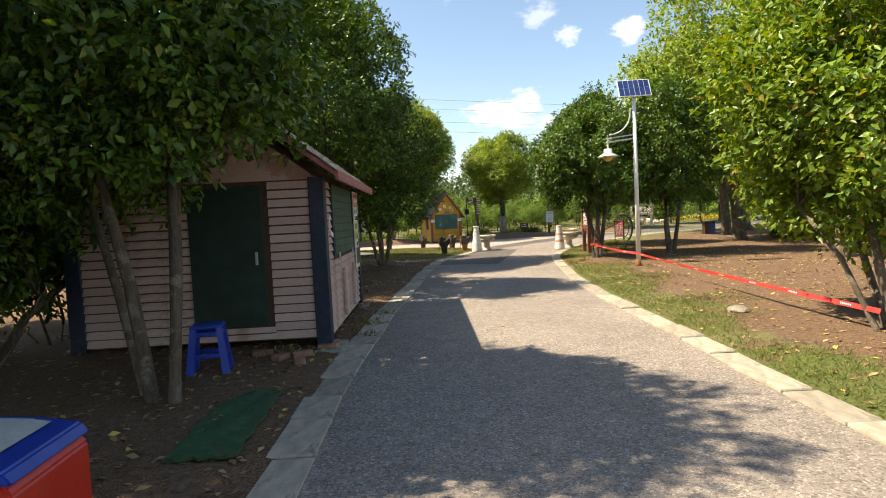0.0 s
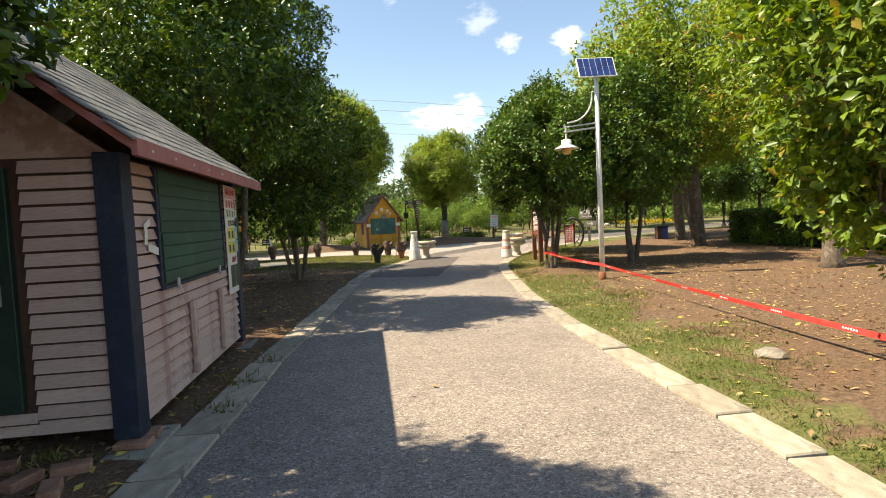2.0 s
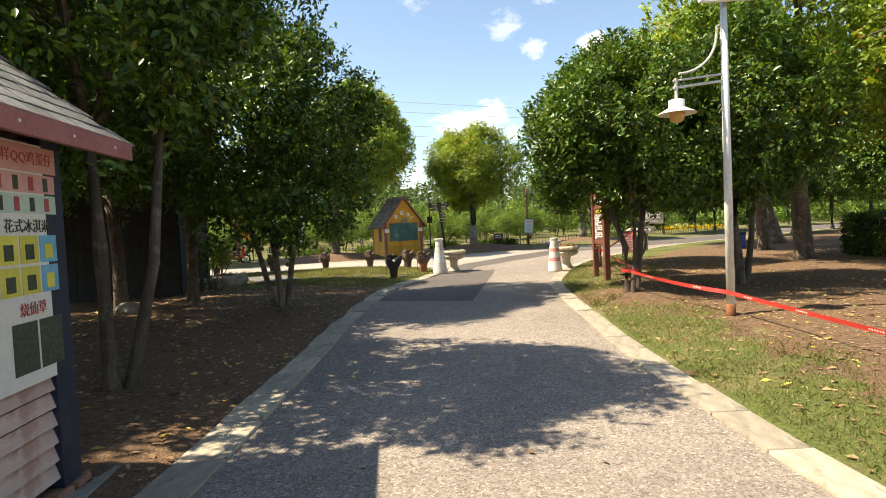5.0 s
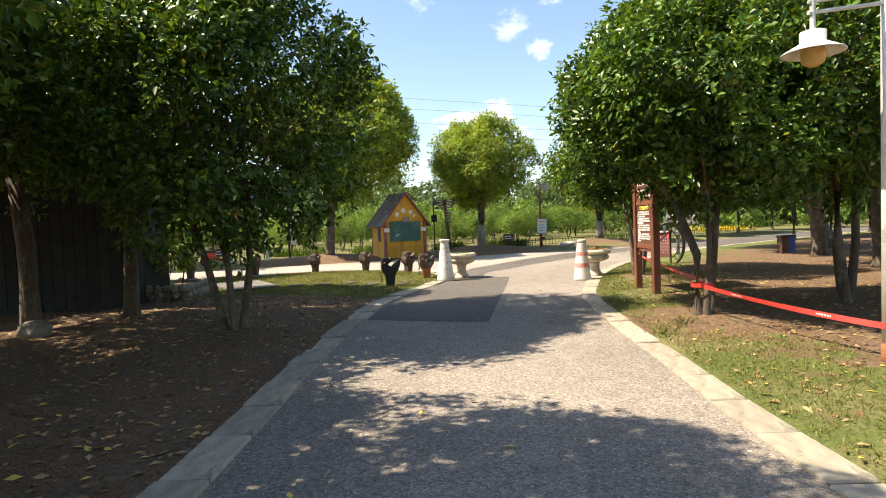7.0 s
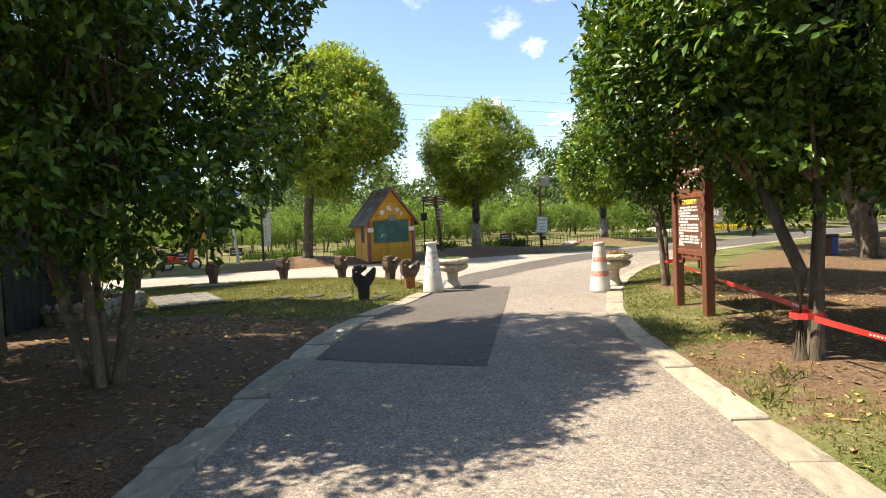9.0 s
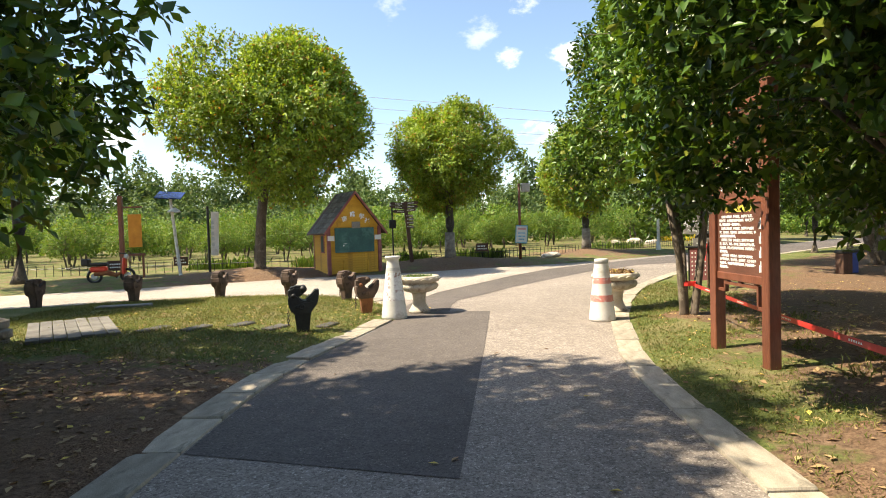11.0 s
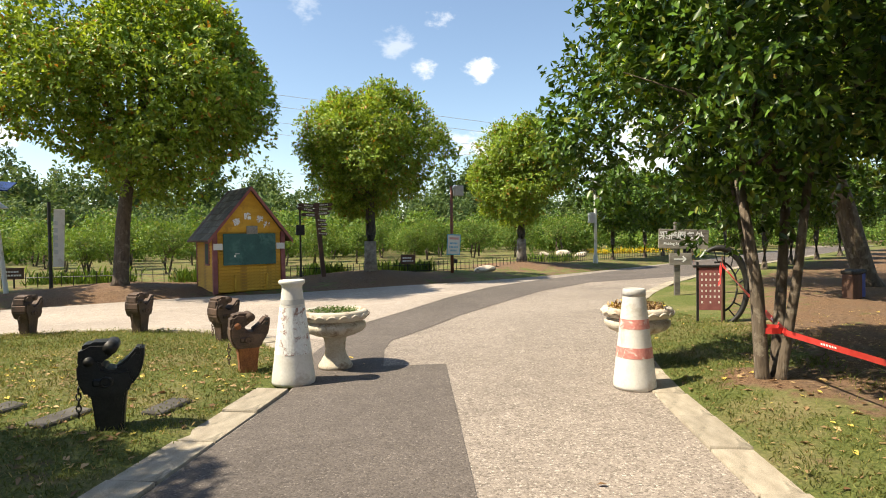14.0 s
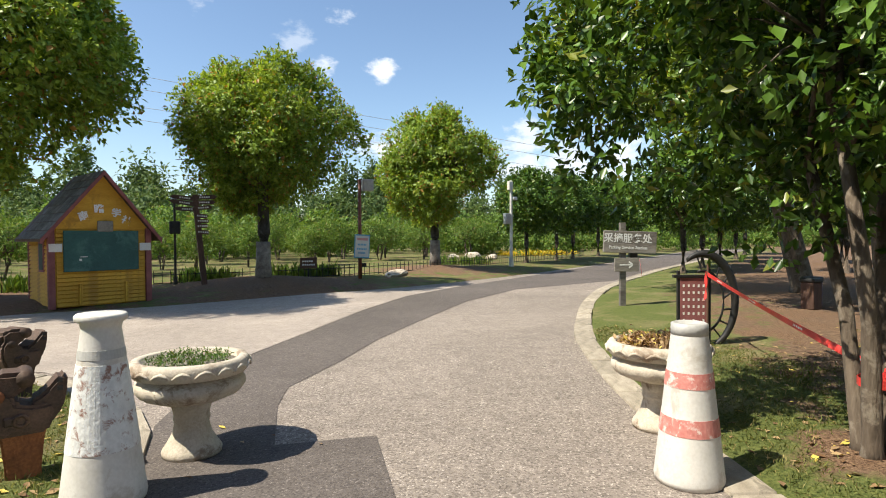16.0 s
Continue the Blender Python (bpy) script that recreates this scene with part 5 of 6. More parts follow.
def wheel_sign():
    w = thing("wheel_sign", pose(8.28, 24.31, ground_at(8.3, 24.3) + 0.02, 0, 0, -30) @ Matrix.Diagonal((0.66, 0.8, 1, 1)), "dark red verse panel beside a black half wheel", "sign")
    part("post", boxed(-0.3, -0.03, -0.1, -0.25, 0.03, 0.95, 0.004), BLACK_IRON, w)
    part("post", boxed(0.3, -0.03, -0.1, 0.34, 0.03, 0.98, 0.004), BLACK_IRON, w)
    b = part("panel", boxed(-0.25, -0.03, 0.18, 0.3, 0.0, 0.86, 0.005), MAROON, w)
    part("cap", boxed(-0.38, -0.05, 0.86, 0.36, 0.04, 0.9, 0.006), BLACK_IRON, w)
    for c in range(5):
        for r in range(6 - (c % 2)):
            part("character", boxed(-0.2 + c * 0.095, -0.033, 0.74 - r * 0.09, -0.165 + c * 0.095, -0.03, 0.775 - r * 0.09), PAPER, b)
    rim = bmesh.new()
    R = 0.62
    arc = [(0.22 + R * math.cos(t), 0.05, 0.55 + R * math.sin(t)) for t in [math.radians(a) for a in range(-80, 121, 8)]]
    tube(rim, arc, [0.03 + 0.045 * math.sin(math.pi * i / (len(arc) - 1)) for i in range(len(arc))], 8)
    part("wheel_rim", rim, BLACK_IRON, w, smooth=True)
    inner = bmesh.new()
    tube(inner, [(0.22 + 0.4 * math.cos(t), 0.05, 0.55 + 0.4 * math.sin(t)) for t in [math.radians(a) for a in range(-75, 111, 10)]], [0.02] * 19, 6)
    part("inner_rim", inner, BLACK_IRON, w, smooth=True)
    for a in range(-60, 100, 22):
        t = math.radians(a)
        part("spoke", tube(bmesh.new(), [(0.22 + 0.4 * math.cos(t), 0.05, 0.55 + 0.4 * math.sin(t)), (0.22 + 0.6 * math.cos(t + 0.12), 0.05, 0.55 + 0.6 * math.sin(t + 0.12))], [0.014, 0.014], 6), BLACK_IRON, w)
    tagged(link("stake", tube(bmesh.new(), [(8.42, 24.2, -0.05), (8.43, 24.2, 1.12)], [0.018, 0.014], 8), WOOD_DARK), "thin wooden stake holding barrier tape", "stake")


solar_lamp()
barrier_tape()
traffic_cone(1.79, 22.82, False)
traffic_cone(4.94, 21.52, True)
stone_urn(2.27, 23.37, True)
stone_urn(5.52, 22.3, False)
coupler(0.39, 21.7, 8, BLACK_IRON, BLACK_IRON, "black painted railway coupler stood in the lawn", 1.0)
coupler(1.32, 23.35, 12, BROWN_IRON, RUST, "brown railway coupler on an orange rusted shank", 0.95)
for cx, cy, ca in ((0.9, 25.5, 40), (-0.45, 26.8, 62), (-2.1, 27.15, 70), (-4.0, 27.1, 75), (-5.9, 26.75, 80)):
    coupler(cx, cy, ca, BROWN_IRON, BROWN_IRON, "rust-brown railway coupler with a hanging chain", 0.93)
sleepers()
garden_kiosk()
notice_board()
finger_post()
loudspeaker_pole()
notice_pole()
small_sign(6.3, 37.3)
small_sign(-5.9, 36.8)
small_sign(-7.4, 34.6, 10)
service_sign()
wheel_sign()

# ---- beside the booth ----
def stool():
    s = thing("plastic_stool", pose(-2.5, 4.82, ground_at(-2.5, 4.82), 0, 0, 12), "blue plastic step stool on bare earth", "stool")
    part("seat", boxed(-0.15, -0.13, 0.44, 0.15, 0.13, 0.48, 0.015), BLUE_PLASTIC, s)
    for sx in (-1, 1):
        for sy in (-1, 1):
            bm = bmesh.new()
            v = [bm.verts.new(p) for p in ((sx * 0.20, sy * 0.17, 0), (sx * 0.13, sy * 0.17, 0), (sx * 0.13, sy * 0.12, 0), (sx * 0.20, sy * 0.12, 0), (sx * 0.145, sy * 0.125, 0.45), (sx * 0.09, sy * 0.125, 0.45), (sx * 0.09, sy * 0.09, 0.45), (sx * 0.145, sy * 0.09, 0.45))]
            for f in ((0, 1, 2, 3), (7, 6, 5, 4), (0, 4, 5, 1), (1, 5, 6, 2), (2, 6, 7, 3), (3, 7, 4, 0)):
                bm.faces.new([v[i] for i in f])
            bmesh.ops.recalc_face_normals(bm, faces=bm.faces[:])
            part("leg", bm, BLUE_PLASTIC, s)
    for z, w in ((0.16, 0.16), (0.37, 0.13)):
        part("crossbar", boxed(-w, -0.145 + z * 0.06, z, w, -0.125 + z * 0.06, z + 0.045, 0.006), BLUE_PLASTIC, s)
        part("crossbar", boxed(-w, 0.125 - z * 0.06, z, w, 0.145 - z * 0.06, z + 0.045, 0.006), BLUE_PLASTIC, s)
        for sx in (-1, 1):
            part("crossbar", boxed(sx * w - 0.01, -0.12, z, sx * w + 0.01, 0.12, z + 0.045, 0.004), BLUE_PLASTIC, s)


def door_mat():
    bm = bmesh.new()
    nx, ny = 10, 16
    g = [[bm.verts.new((-0.28 + 0.56 * i / nx + 0.02 * math.sin(j * 1.7), -0.75 + 1.5 * j / ny + 0.02 * math.sin(i * 2.1), 0.014 + 0.012 * math.sin(i * 0.9) * math.sin(j * 0.7))) for j in range(ny + 1)] for i in range(nx + 1)]
    for i in range(nx):
        for j in range(ny):
            bm.faces.new((g[i][j], g[i + 1][j], g[i + 1][j + 1], g[i][j + 1]))
    ex = bmesh.ops.extrude_face_region(bm, geom=bm.faces[:])
    bmesh.ops.translate(bm, vec=(0, 0, -0.02), verts=[q for q in ex["geom"] if isinstance(q, bmesh.types.BMVert)])
    bmesh.ops.recalc_face_normals(bm, faces=bm.faces[:])
    o = tagged(link("floor_mat", bm, GREEN_MAT), "worn green mat littered with leaves", "mat")
    o.matrix_world = pose(-1.83, 3.42, ground_at(-1.83, 3.42) + 0.012, 0, 0, 2) @ Matrix.Diagonal((0.8, 0.92, 1, 1))


def drinks_cart():
    c = thing("toy_cart", pose(-2.47, 1.75, 0.03, 0, 0, 4) @ Matrix.Diagonal((1, 1, 0.92, 1)), "red cart with a rounded blue top edge", "cart")
    side = [(-0.5, 0.06), (0.42, 0.06), (0.42, 0.52), (0.38, 0.575), (0.2, 0.615), (-0.1, 0.645), (-0.5, 0.66)]

    def slab(profile, y0, y1):
        q = bmesh.new()
        f = [q.verts.new((px, y0, pz)) for px, pz in profile]
        g = [q.verts.new((px, y1, pz)) for px, pz in profile]
        q.faces.new(f)
        q.faces.new(g[::-1])
        for i in range(len(f)):
            q.faces.new((f[i], g[i], g[(i + 1) % len(f)], f[(i + 1) % len(f)]))
        bmesh.ops.recalc_face_normals(q, faces=q.faces[:])
        bmesh.ops.bevel(q, geom=q.edges[:], offset=0.012, segments=2, affect="EDGES")
        return q
    part("body", slab([(x, z - 0.05 if z > 0.1 else z) for x, z in side], -0.3, 0.3), RED_GLOSS, c, "glossy red side panel")
    part("top_edge", slab([(0.43, 0.52), (0.39, 0.58), (0.2, 0.622), (-0.1, 0.652), (-0.5, 0.668), (-0.5, 0.6), (-0.1, 0.585), (0.2, 0.56), (0.36, 0.52)], -0.31, 0.31), BLUE_PLASTIC, c, "blue plastic rounded edge")
    part("cloth", slab([(0.3, 0.612), (0.2, 0.632), (-0.1, 0.66), (-0.5, 0.68), (-0.5, 0.67), (-0.1, 0.65), (0.2, 0.62)], -0.2, 0.25), CONE_GREY, c, "grey folded sheet")
    for x in (-0.4, 0.3):
        for y in (-0.26, 0.26):
            part("wheel", tube(bmesh.new(), [(x, y - 0.02, 0.05), (x, y + 0.02, 0.05)], [0.055, 0.055], 16), BLACK_IRON, c)


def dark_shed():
    # boards coloured black for the tree shade the shed stands in
    s = thing("dark_shed", pose(-6.885, 20.2, 0.05), "shed with its deep tree shade put into black boards", "shed")
    part("wall", boxed(-2.4, -1.0, -0.05, 2.45, 1.0, 2.9, 0.01), SHADE_BLACK, s)
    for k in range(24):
        part("plank", boxed(-2.4 + k * 0.202, -1.035, 0, -2.205 + k * 0.202, -1.002, 2.88, 0.004), SHADE_BLACK, s)
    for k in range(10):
        part("plank", boxed(2.452, -1.0 + k * 0.2, 0, 2.485, -0.805 + k * 0.2, 2.88, 0.004), SHADE_BLACK, s)
    part("roof", boxed(-2.7, -1.25, 2.9, 2.65, 1.25, 3.02, 0.02, pose(0, 0, 0, 3, 0, 0)), SHADE_BLACK, s)


def stone_planter():
    p = thing("stone_planter", pose(-4.08, 20.85, 0.05) @ Matrix.Diagonal((0.62, 0.7, 1, 1)), "low planter walled with rough field stones", "planter")
    rng = random.Random(21)
    part("soil", boxed(-0.5, -1.1, -0.1, 0.6, 1.2, 0.3), WOOD_DARK, p, "dark planting soil")
    k = 0
    for row in range(3):
        for side, n in ((0, 5), (1, 7), (2, 5)):
            for i in range(n):
                bm = bmesh.new()
                bmesh.ops.create_icosphere(bm, subdivisions=1, radius=0.5)
                for v in bm.verts:
                    v.co *= 1 + rng.uniform(-0.12, 0.16)
                x, y = (-0.45 + i * 0.26, -1.15) if side == 0 else (0.68, -1.05 + i * 0.37) if side == 1 else (-0.45 + i * 0.26, 1.25)
                w = (0.34, 0.26) if side != 1 else (0.26, 0.44)
                bmesh.ops.transform(bm, matrix=pose(x + 0.05 * (row % 2), y, 0.05 + row * 0.13, 0, 0, rng.uniform(-12, 12)) @ Matrix.Diagonal((w[0], w[1], 0.19, 1)), verts=bm.verts[:])
                part("stone", bm, ROCK, p)
    for x, y, s in ((-4.2, 20.4, 1.0), (-3.98, 20.95, 0.85), (-4.12, 21.35, 0.8)):
        tree("young_shrub", (x, y, 0.32), [(0, 0, 0.014), (0.03, 0.02, 0.01)], (0, 0, 0.72 * s), (0.34 * s, 0.34 * s, 0.38 * s), 90, 6, 0.08, GREEN_B, "thin young shrub in the stone planter", int(x * -100), 6, lumps=8, group="planter shrubs")


def far_left_signs():
    o = thing("orange_sign", pose(-6.75, 34.4, 0.05), "rust-red post frame with an orange hanging sign", "sign")
    part("post", boxed(-0.42, -0.06, -0.1, -0.28, 0.06, 2.95, 0.01), WOOD_RED, o)
    part("arm", boxed(-0.28, -0.03, 2.52, 0.36, 0.03, 2.58, 0.005), WOOD_RED, o)
    part("panel", boxed(-0.12, -0.02, 1.15, 0.32, 0.02, 2.3, 0.008), ORANGE, o, "orange hanging board")
    part("bench_rail", boxed(-0.2, -0.04, 0.85, 0.4, 0.04, 0.93, 0.005), WOOD_RED, o)
    part("leg", boxed(0.3, -0.03, -0.05, 0.36, 0.03, 0.9, 0.005), WOOD_RED, o)
    l = thing("solar_street_lamp", pose(-5.25, 34.6, 0.05), "leaning white solar lamp with dark panel", "street lamp")
    lean = pose(0, 0, 0, 0, -5, 0)
    part("pole", tube(bmesh.new(), [lean @ Vector((0, 0, -0.1)), lean @ Vector((0, 0, 2.9))], [0.06, 0.05], 10), WHITE_PAINT, l)
    part("solar_panel", boxed(-0.45, -0.3, -0.02, 0.45, 0.3, 0.02, 0.004, pose(-0.25, 0, 2.95, 25, 4, 0)), PV, l)
    bm = lathe(bmesh.new(), [(0.06, 0.16), (0.1, 0.12), (0.24, 0.0), (0.22, -0.01), (0.08, 0.05)], 20)
    bmesh.ops.transform(bm, matrix=pose(-0.12, -0.05, 2.35), verts=bm.verts[:])
    part("shade", bm, WHITE_PAINT, l)
    b = thing("banner_post", pose(-4.3, 35.0, 0.05), "dark post with a narrow pale banner", "banner")
    part("post", tube(bmesh.new(), [(-0.05, 0, -0.1), (-0.05, 0, 2.55)], [0.05, 0.045], 10), BLACK_IRON, b)
    ban = part("banner", boxed(-0.01, -0.03, 0.75, 0.26, -0.01, 2.35, 0.004, pose(0, 0, 0, 0, 2, 0)), CONE_WHITE, b, "pale vertical banner")
    for k in range(5):
        part("text_mark", boxed(0.06, -0.034, 1.1 + k * 0.2, 0.16, -0.03, 1.22 + k * 0.2), STEEL, ban)


def scooter():
    s = thing("electric_scooter", pose(-7.0, 33.2, 0.06, 0, 0, 4), "red and black electric scooter parked on the verge", "scooter")
    for x in (-0.5, 0.5):
        w = bmesh.new()
        tube(w, [(x + 0.2 * math.cos(t), 0, 0.24 + 0.2 * math.sin(t)) for t in [k * math.pi / 10 for k in range(21)]], [0.045] * 21, 8)
        ty = part("wheel", w, BLACK_IRON, s, smooth=True)
        part("hub", tube(bmesh.new(), [(x, -0.04, 0.24), (x, 0.04, 0.24)], [0.1, 0.1], 14), STEEL, ty)
    part("frame", tube(bmesh.new(), [(-0.5, 0, 0.3), (-0.15, 0, 0.36), (0.15, 0, 0.26), (0.32, 0, 0.34), (0.42, 0, 0.85)], [0.07, 0.1, 0.07, 0.06, 0.05], 8), RUST, s)
    part("body", boxed(-0.62, -0.11, 0.38, -0.1, 0.11, 0.56, 0.05), RED_GLOSS, s)
    part("front_shield", boxed(0.33, -0.15, 0.3, 0.42, 0.15, 0.85, 0.03, pose(0, 0, 0, 0, 4, 0)), RED_GLOSS, s)
    part("seat", boxed(-0.68, -0.12, 0.57, -0.08, 0.12, 0.68, 0.04), BLACK_IRON, s)
    part("handlebar", tube(bmesh.new(), [(0.4, -0.28, 0.98), (0.45, 0, 0.95), (0.4, 0.28, 0.98)], [0.02] * 3, 8), BLACK_IRON, s)
    part("headlight", tube(bmesh.new(), [(0.42, 0, 0.86), (0.52, 0, 0.85)], [0.07, 0.08], 12), CONE_WHITE, s)
    part("top_box", boxed(-0.85, -0.14, 0.6, -0.62, 0.14, 0.82, 0.03), BLACK_IRON, s)


def verge_fence():
    """Low black wire fence along the far verge."""
    f = thing("verge_fence", pose(0, 0, 0), "low black hooped fence along the verge", "fence")
    line = [p + Vector((-0.9, 3.2, 0)) for p in smooth_line([(2.8, 34.0), (5.5, 34.2), (8.2, 34.8), (13.6, 37.1), (20.5, 41.2), (28.4, 46)], 0.22)]
    rails = bmesh.new()
    for z in (0.12, 0.36):
        tube(rails, [p + Vector((0, 0, z + 0.08)) for p in line], [0.012] * len(line), 4)
    part("rail", rails, BLACK_IRON, f)
    me = bpy.data.meshes.new("picket")
    bm = boxed(-0.009, -0.009, 0, 0.009, 0.009, 0.5)
    bm.to_mesh(me)
    bm.free()
    me.materials.append(BLACK_IRON)
    for p in line:
        o = new("picket", me)
        o.parent = f
        o.location = p + Vector((0, 0, 0.06))
    west = thing("verge_fence", pose(0, 0, 0), "low dark fence behind the mound", "fence")
    for k in range(34):
        o = new("picket", me)
        o.parent = west
        o.location = (-12 + k * 0.32, 37.2 - k * 0.02, 0.06)
    part("rail", tube(bmesh.new(), [(-12, 37.2, 0.42), (-1.4, 36.6, 0.42)], [0.012, 0.012], 4), BLACK_IRON, west)


def boulder(x, y, sx, sy, sz, seed, material, label, group=""):
    rng = random.Random(seed)
    bm = bmesh.new()
    bmesh.ops.create_icosphere(bm, subdivisions=2, radius=1)
    for v in bm.verts:
        v.co = v.co * (1 + 0.3 * noise.noise(v.co * 1.3 + Vector((seed * 3.1, 0, 0)))) * rng.uniform(0.97, 1.03)
    bmesh.ops.transform(bm, matrix=Matrix.Diagonal((sx, sy, sz, 1)), verts=bm.verts[:])
    o = tagged(link("boulder", bm, material), label, "stone", group)
    o.matrix_world = pose(x, y, ground_at(x, y) + sz * 0.35, 0, 0, seed * 47)


def power_lines():
    for k, (z0, z1, y) in enumerate(((28.9, 21.9, 110), (27.4, 20.6, 112), (25.1, 18.6, 114), (23.6, 17.0, 116))):
        bm = tube(bmesh.new(), [(x, y, z0 + (z1 - z0) * (x + 45) / 86 - 1.0 * math.sin((x + 160) / 320 * math.pi)) for x in range(-160, 161, 20)], [0.035] * 17, 4)
        tagged(link("power_line", bm, STEEL), "thin overhead power line against the sky", "cable", "power lines")


def camera_mast():
    m = thing("camera_mast", pose(16.5, 41.2, 0.05), "white mast with surveillance box and lamp", "mast")
    part("pole", tube(bmesh.new(), [(0, 0, -0.1), (0, 0, 4.0)], [0.075, 0.06], 12), WHITE_PAINT, m)
    part("foot", tube(bmesh.new(), [(0, 0, -0.05), (0, 0, 0.45)], [0.12, 0.1], 12), WHITE_PAINT, m)
    part("cabinet", boxed(-0.35, -0.12, 2.0, -0.08, 0.12, 2.5, 0.02), STEEL, m)
    part("camera_dome", boxed(0.06, -0.1, 3.1, 0.3, 0.1, 3.25, 0.03), WHITE_PAINT, m)
    part("loudspeaker", boxed(-0.16, -0.1, 3.55, 0.05, 0.1, 3.95, 0.02), CONE_WHITE, m)


def waste_bins():
    for x, y, m, lab in ((12.8, 25.5, WOOD_DARK, "brown litter bin beside the far path"), (13.15, 25.7, BLUE_PLASTIC, "blue litter bin beside the far path")):
        b = thing("litter_bin", pose(x, y, ground_at(x, y)) @ Matrix.Diagonal((0.6, 0.6, 0.62, 1)), lab, "bin", "litter bins")
        part("body", boxed(-0.22, -0.2, 0, 0.22, 0.2, 0.8, 0.02), m, b)
        part("lid", boxed(-0.25, -0.23, 0.8, 0.25, 0.23, 0.92, 0.03), BLACK_IRON, b)


def clipped_hedge():
    rng = np.random.default_rng(91)
    n = 5200
    t = np.stack((rng.uniform(0, 8.2, n), rng.uniform(0, 1.4, n), rng.uniform(0.1, 1.15, n)), 1)
    f = rng.integers(0, 3, n)
    t[f == 0, 1] = 0
    t[f == 1, 2] = 1.15
    t[f == 2, 0] = np.where(rng.random((f == 2).sum()) < 0.5, 0, t[f == 2, 0])
    o = np.where((f == 1)[:, None], (0, 0, 1.0), (0, -1.0, 0.2))
    h = thing("clipped_hedge", pose(12.9, 20.6, 0.05, 0, 0, -90), "dark square-clipped evergreen hedge", "hedge")
    # solid black block painted as the shade between the leaves
    part("core", boxed(0.15, 0.15, 0, 8.1, 1.3, 1.05, 0.05), SHADE_BLACK, h, "black block standing in for shade inside the hedge")
    q = new("foliage", leaves("foliage", t, o, 5, 0.09, GREEN_A, rng))
    q.parent = h


# ---- ground cover ----
def scatter_points(rng, n, x0, x1, y0, y1, keep):
    p = np.stack((rng.uniform(x0, x1, n), rng.uniform(y0, y1, n)), 1)
    return p[keep(p[:, 0], p[:, 1])]


def lawn_grass():
    rng = np.random.default_rng(14)

    def fits(x, y):
        d = edge_distance(x, y)
        g = grass_cover(x, y)
        patch = np.sin(x * 2.3 + 1.3 * np.sin(y * 1.9)) * np.sin(y * 2.1 + 1.1 * np.sin(x * 1.7))
        return (~inside(x, y, ROAD)) & (d > 0.3) & (g + 0.3 * patch + rng.normal(0, 0.12, x.shape) > 0.5)
    east = scatter_points(rng, 110000, 2.5, 8.5, 2.0, 26.0, fits)
    west = scatter_points(rng, 60000, -5.0, 2.0, 18.5, 27.5, fits)
    p = np.concatenate((east, west))
    z = height(p[:, 0], p[:, 1])
    t = np.stack((p[:, 0], p[:, 1], z), 1)
    me = leaves("lawn_grass", t, np.tile((0.0, 0.0, 1.0), (len(t), 1)), 2, 0.04, GRASS_LEAF, rng, 0.55, 0.16)
    tagged(new("lawn_grass", me), "short patchy lawn grass", "grass", kind="stuff")
    tuft = np.array([(3.72, 14.75), (6.4, 20.0), (7.0, 21.3), (5.9, 18.6), (6.6, 18.9), (-1.2, 6.6), (-1.15, 7.4), (-1.9, 5.6), (7.5, 22.5), (5.8, 19.6), (4.1, 15.1), (5.6, 17.6), (6.2, 17.9), (7.2, 20.2), (-1.05, 8.2)])
    t = np.repeat(tuft, 40, 0) + rng.normal(0, 0.09, (len(tuft) * 40, 2))
    t = np.stack((t[:, 0], t[:, 1], height(t[:, 0], t[:, 1])), 1)
    tagged(new("grass_tufts", leaves("grass_tufts", t, np.tile((0.0, 0.0, 1.0), (len(t), 1)), 2, 0.085, GRASS_LEAF, rng, 0.5, 0.1)), "longer grass tufts beside kerb and trees", "grass", kind="stuff")
    reeds = np.concatenate([np.stack((rng.uniform(a, b, n), rng.uniform(c, d, n)), 1) for a, b, c, d, n in ((-1.5, 0.2, 36.6, 37.6, 500), (2.6, 4.0, 37.2, 38.0, 500), (5.2, 7.6, 38.3, 39.2, 700), (-6, -3, 37.8, 38.6, 500), (14, 17, 43.5, 45, 250))])
    t = np.stack((reeds[:, 0], reeds[:, 1], np.full(len(reeds), 0.08)), 1)
    tagged(new("iris_clumps", leaves("iris_clumps", t, np.tile((0.0, 0.0, 1.6), (len(t), 1)), 2, 0.32, GREEN_D, rng, 0.28, 0.07)), "bright upright iris-like leaves behind the fence", "plants", kind="stuff")
    fl = np.stack((rng.uniform(24, 29, 350), rng.uniform(52, 55, 350), rng.uniform(0.08, 0.25, 350)), 1)
    tagged(new("flower_bed", leaves("flower_bed", fl, np.tile((0.0, 0.0, 1.0), (len(fl), 1)), 4, 0.22, PETAL, rng)), "far bed of yellow flowers", "flowers", kind="stuff")


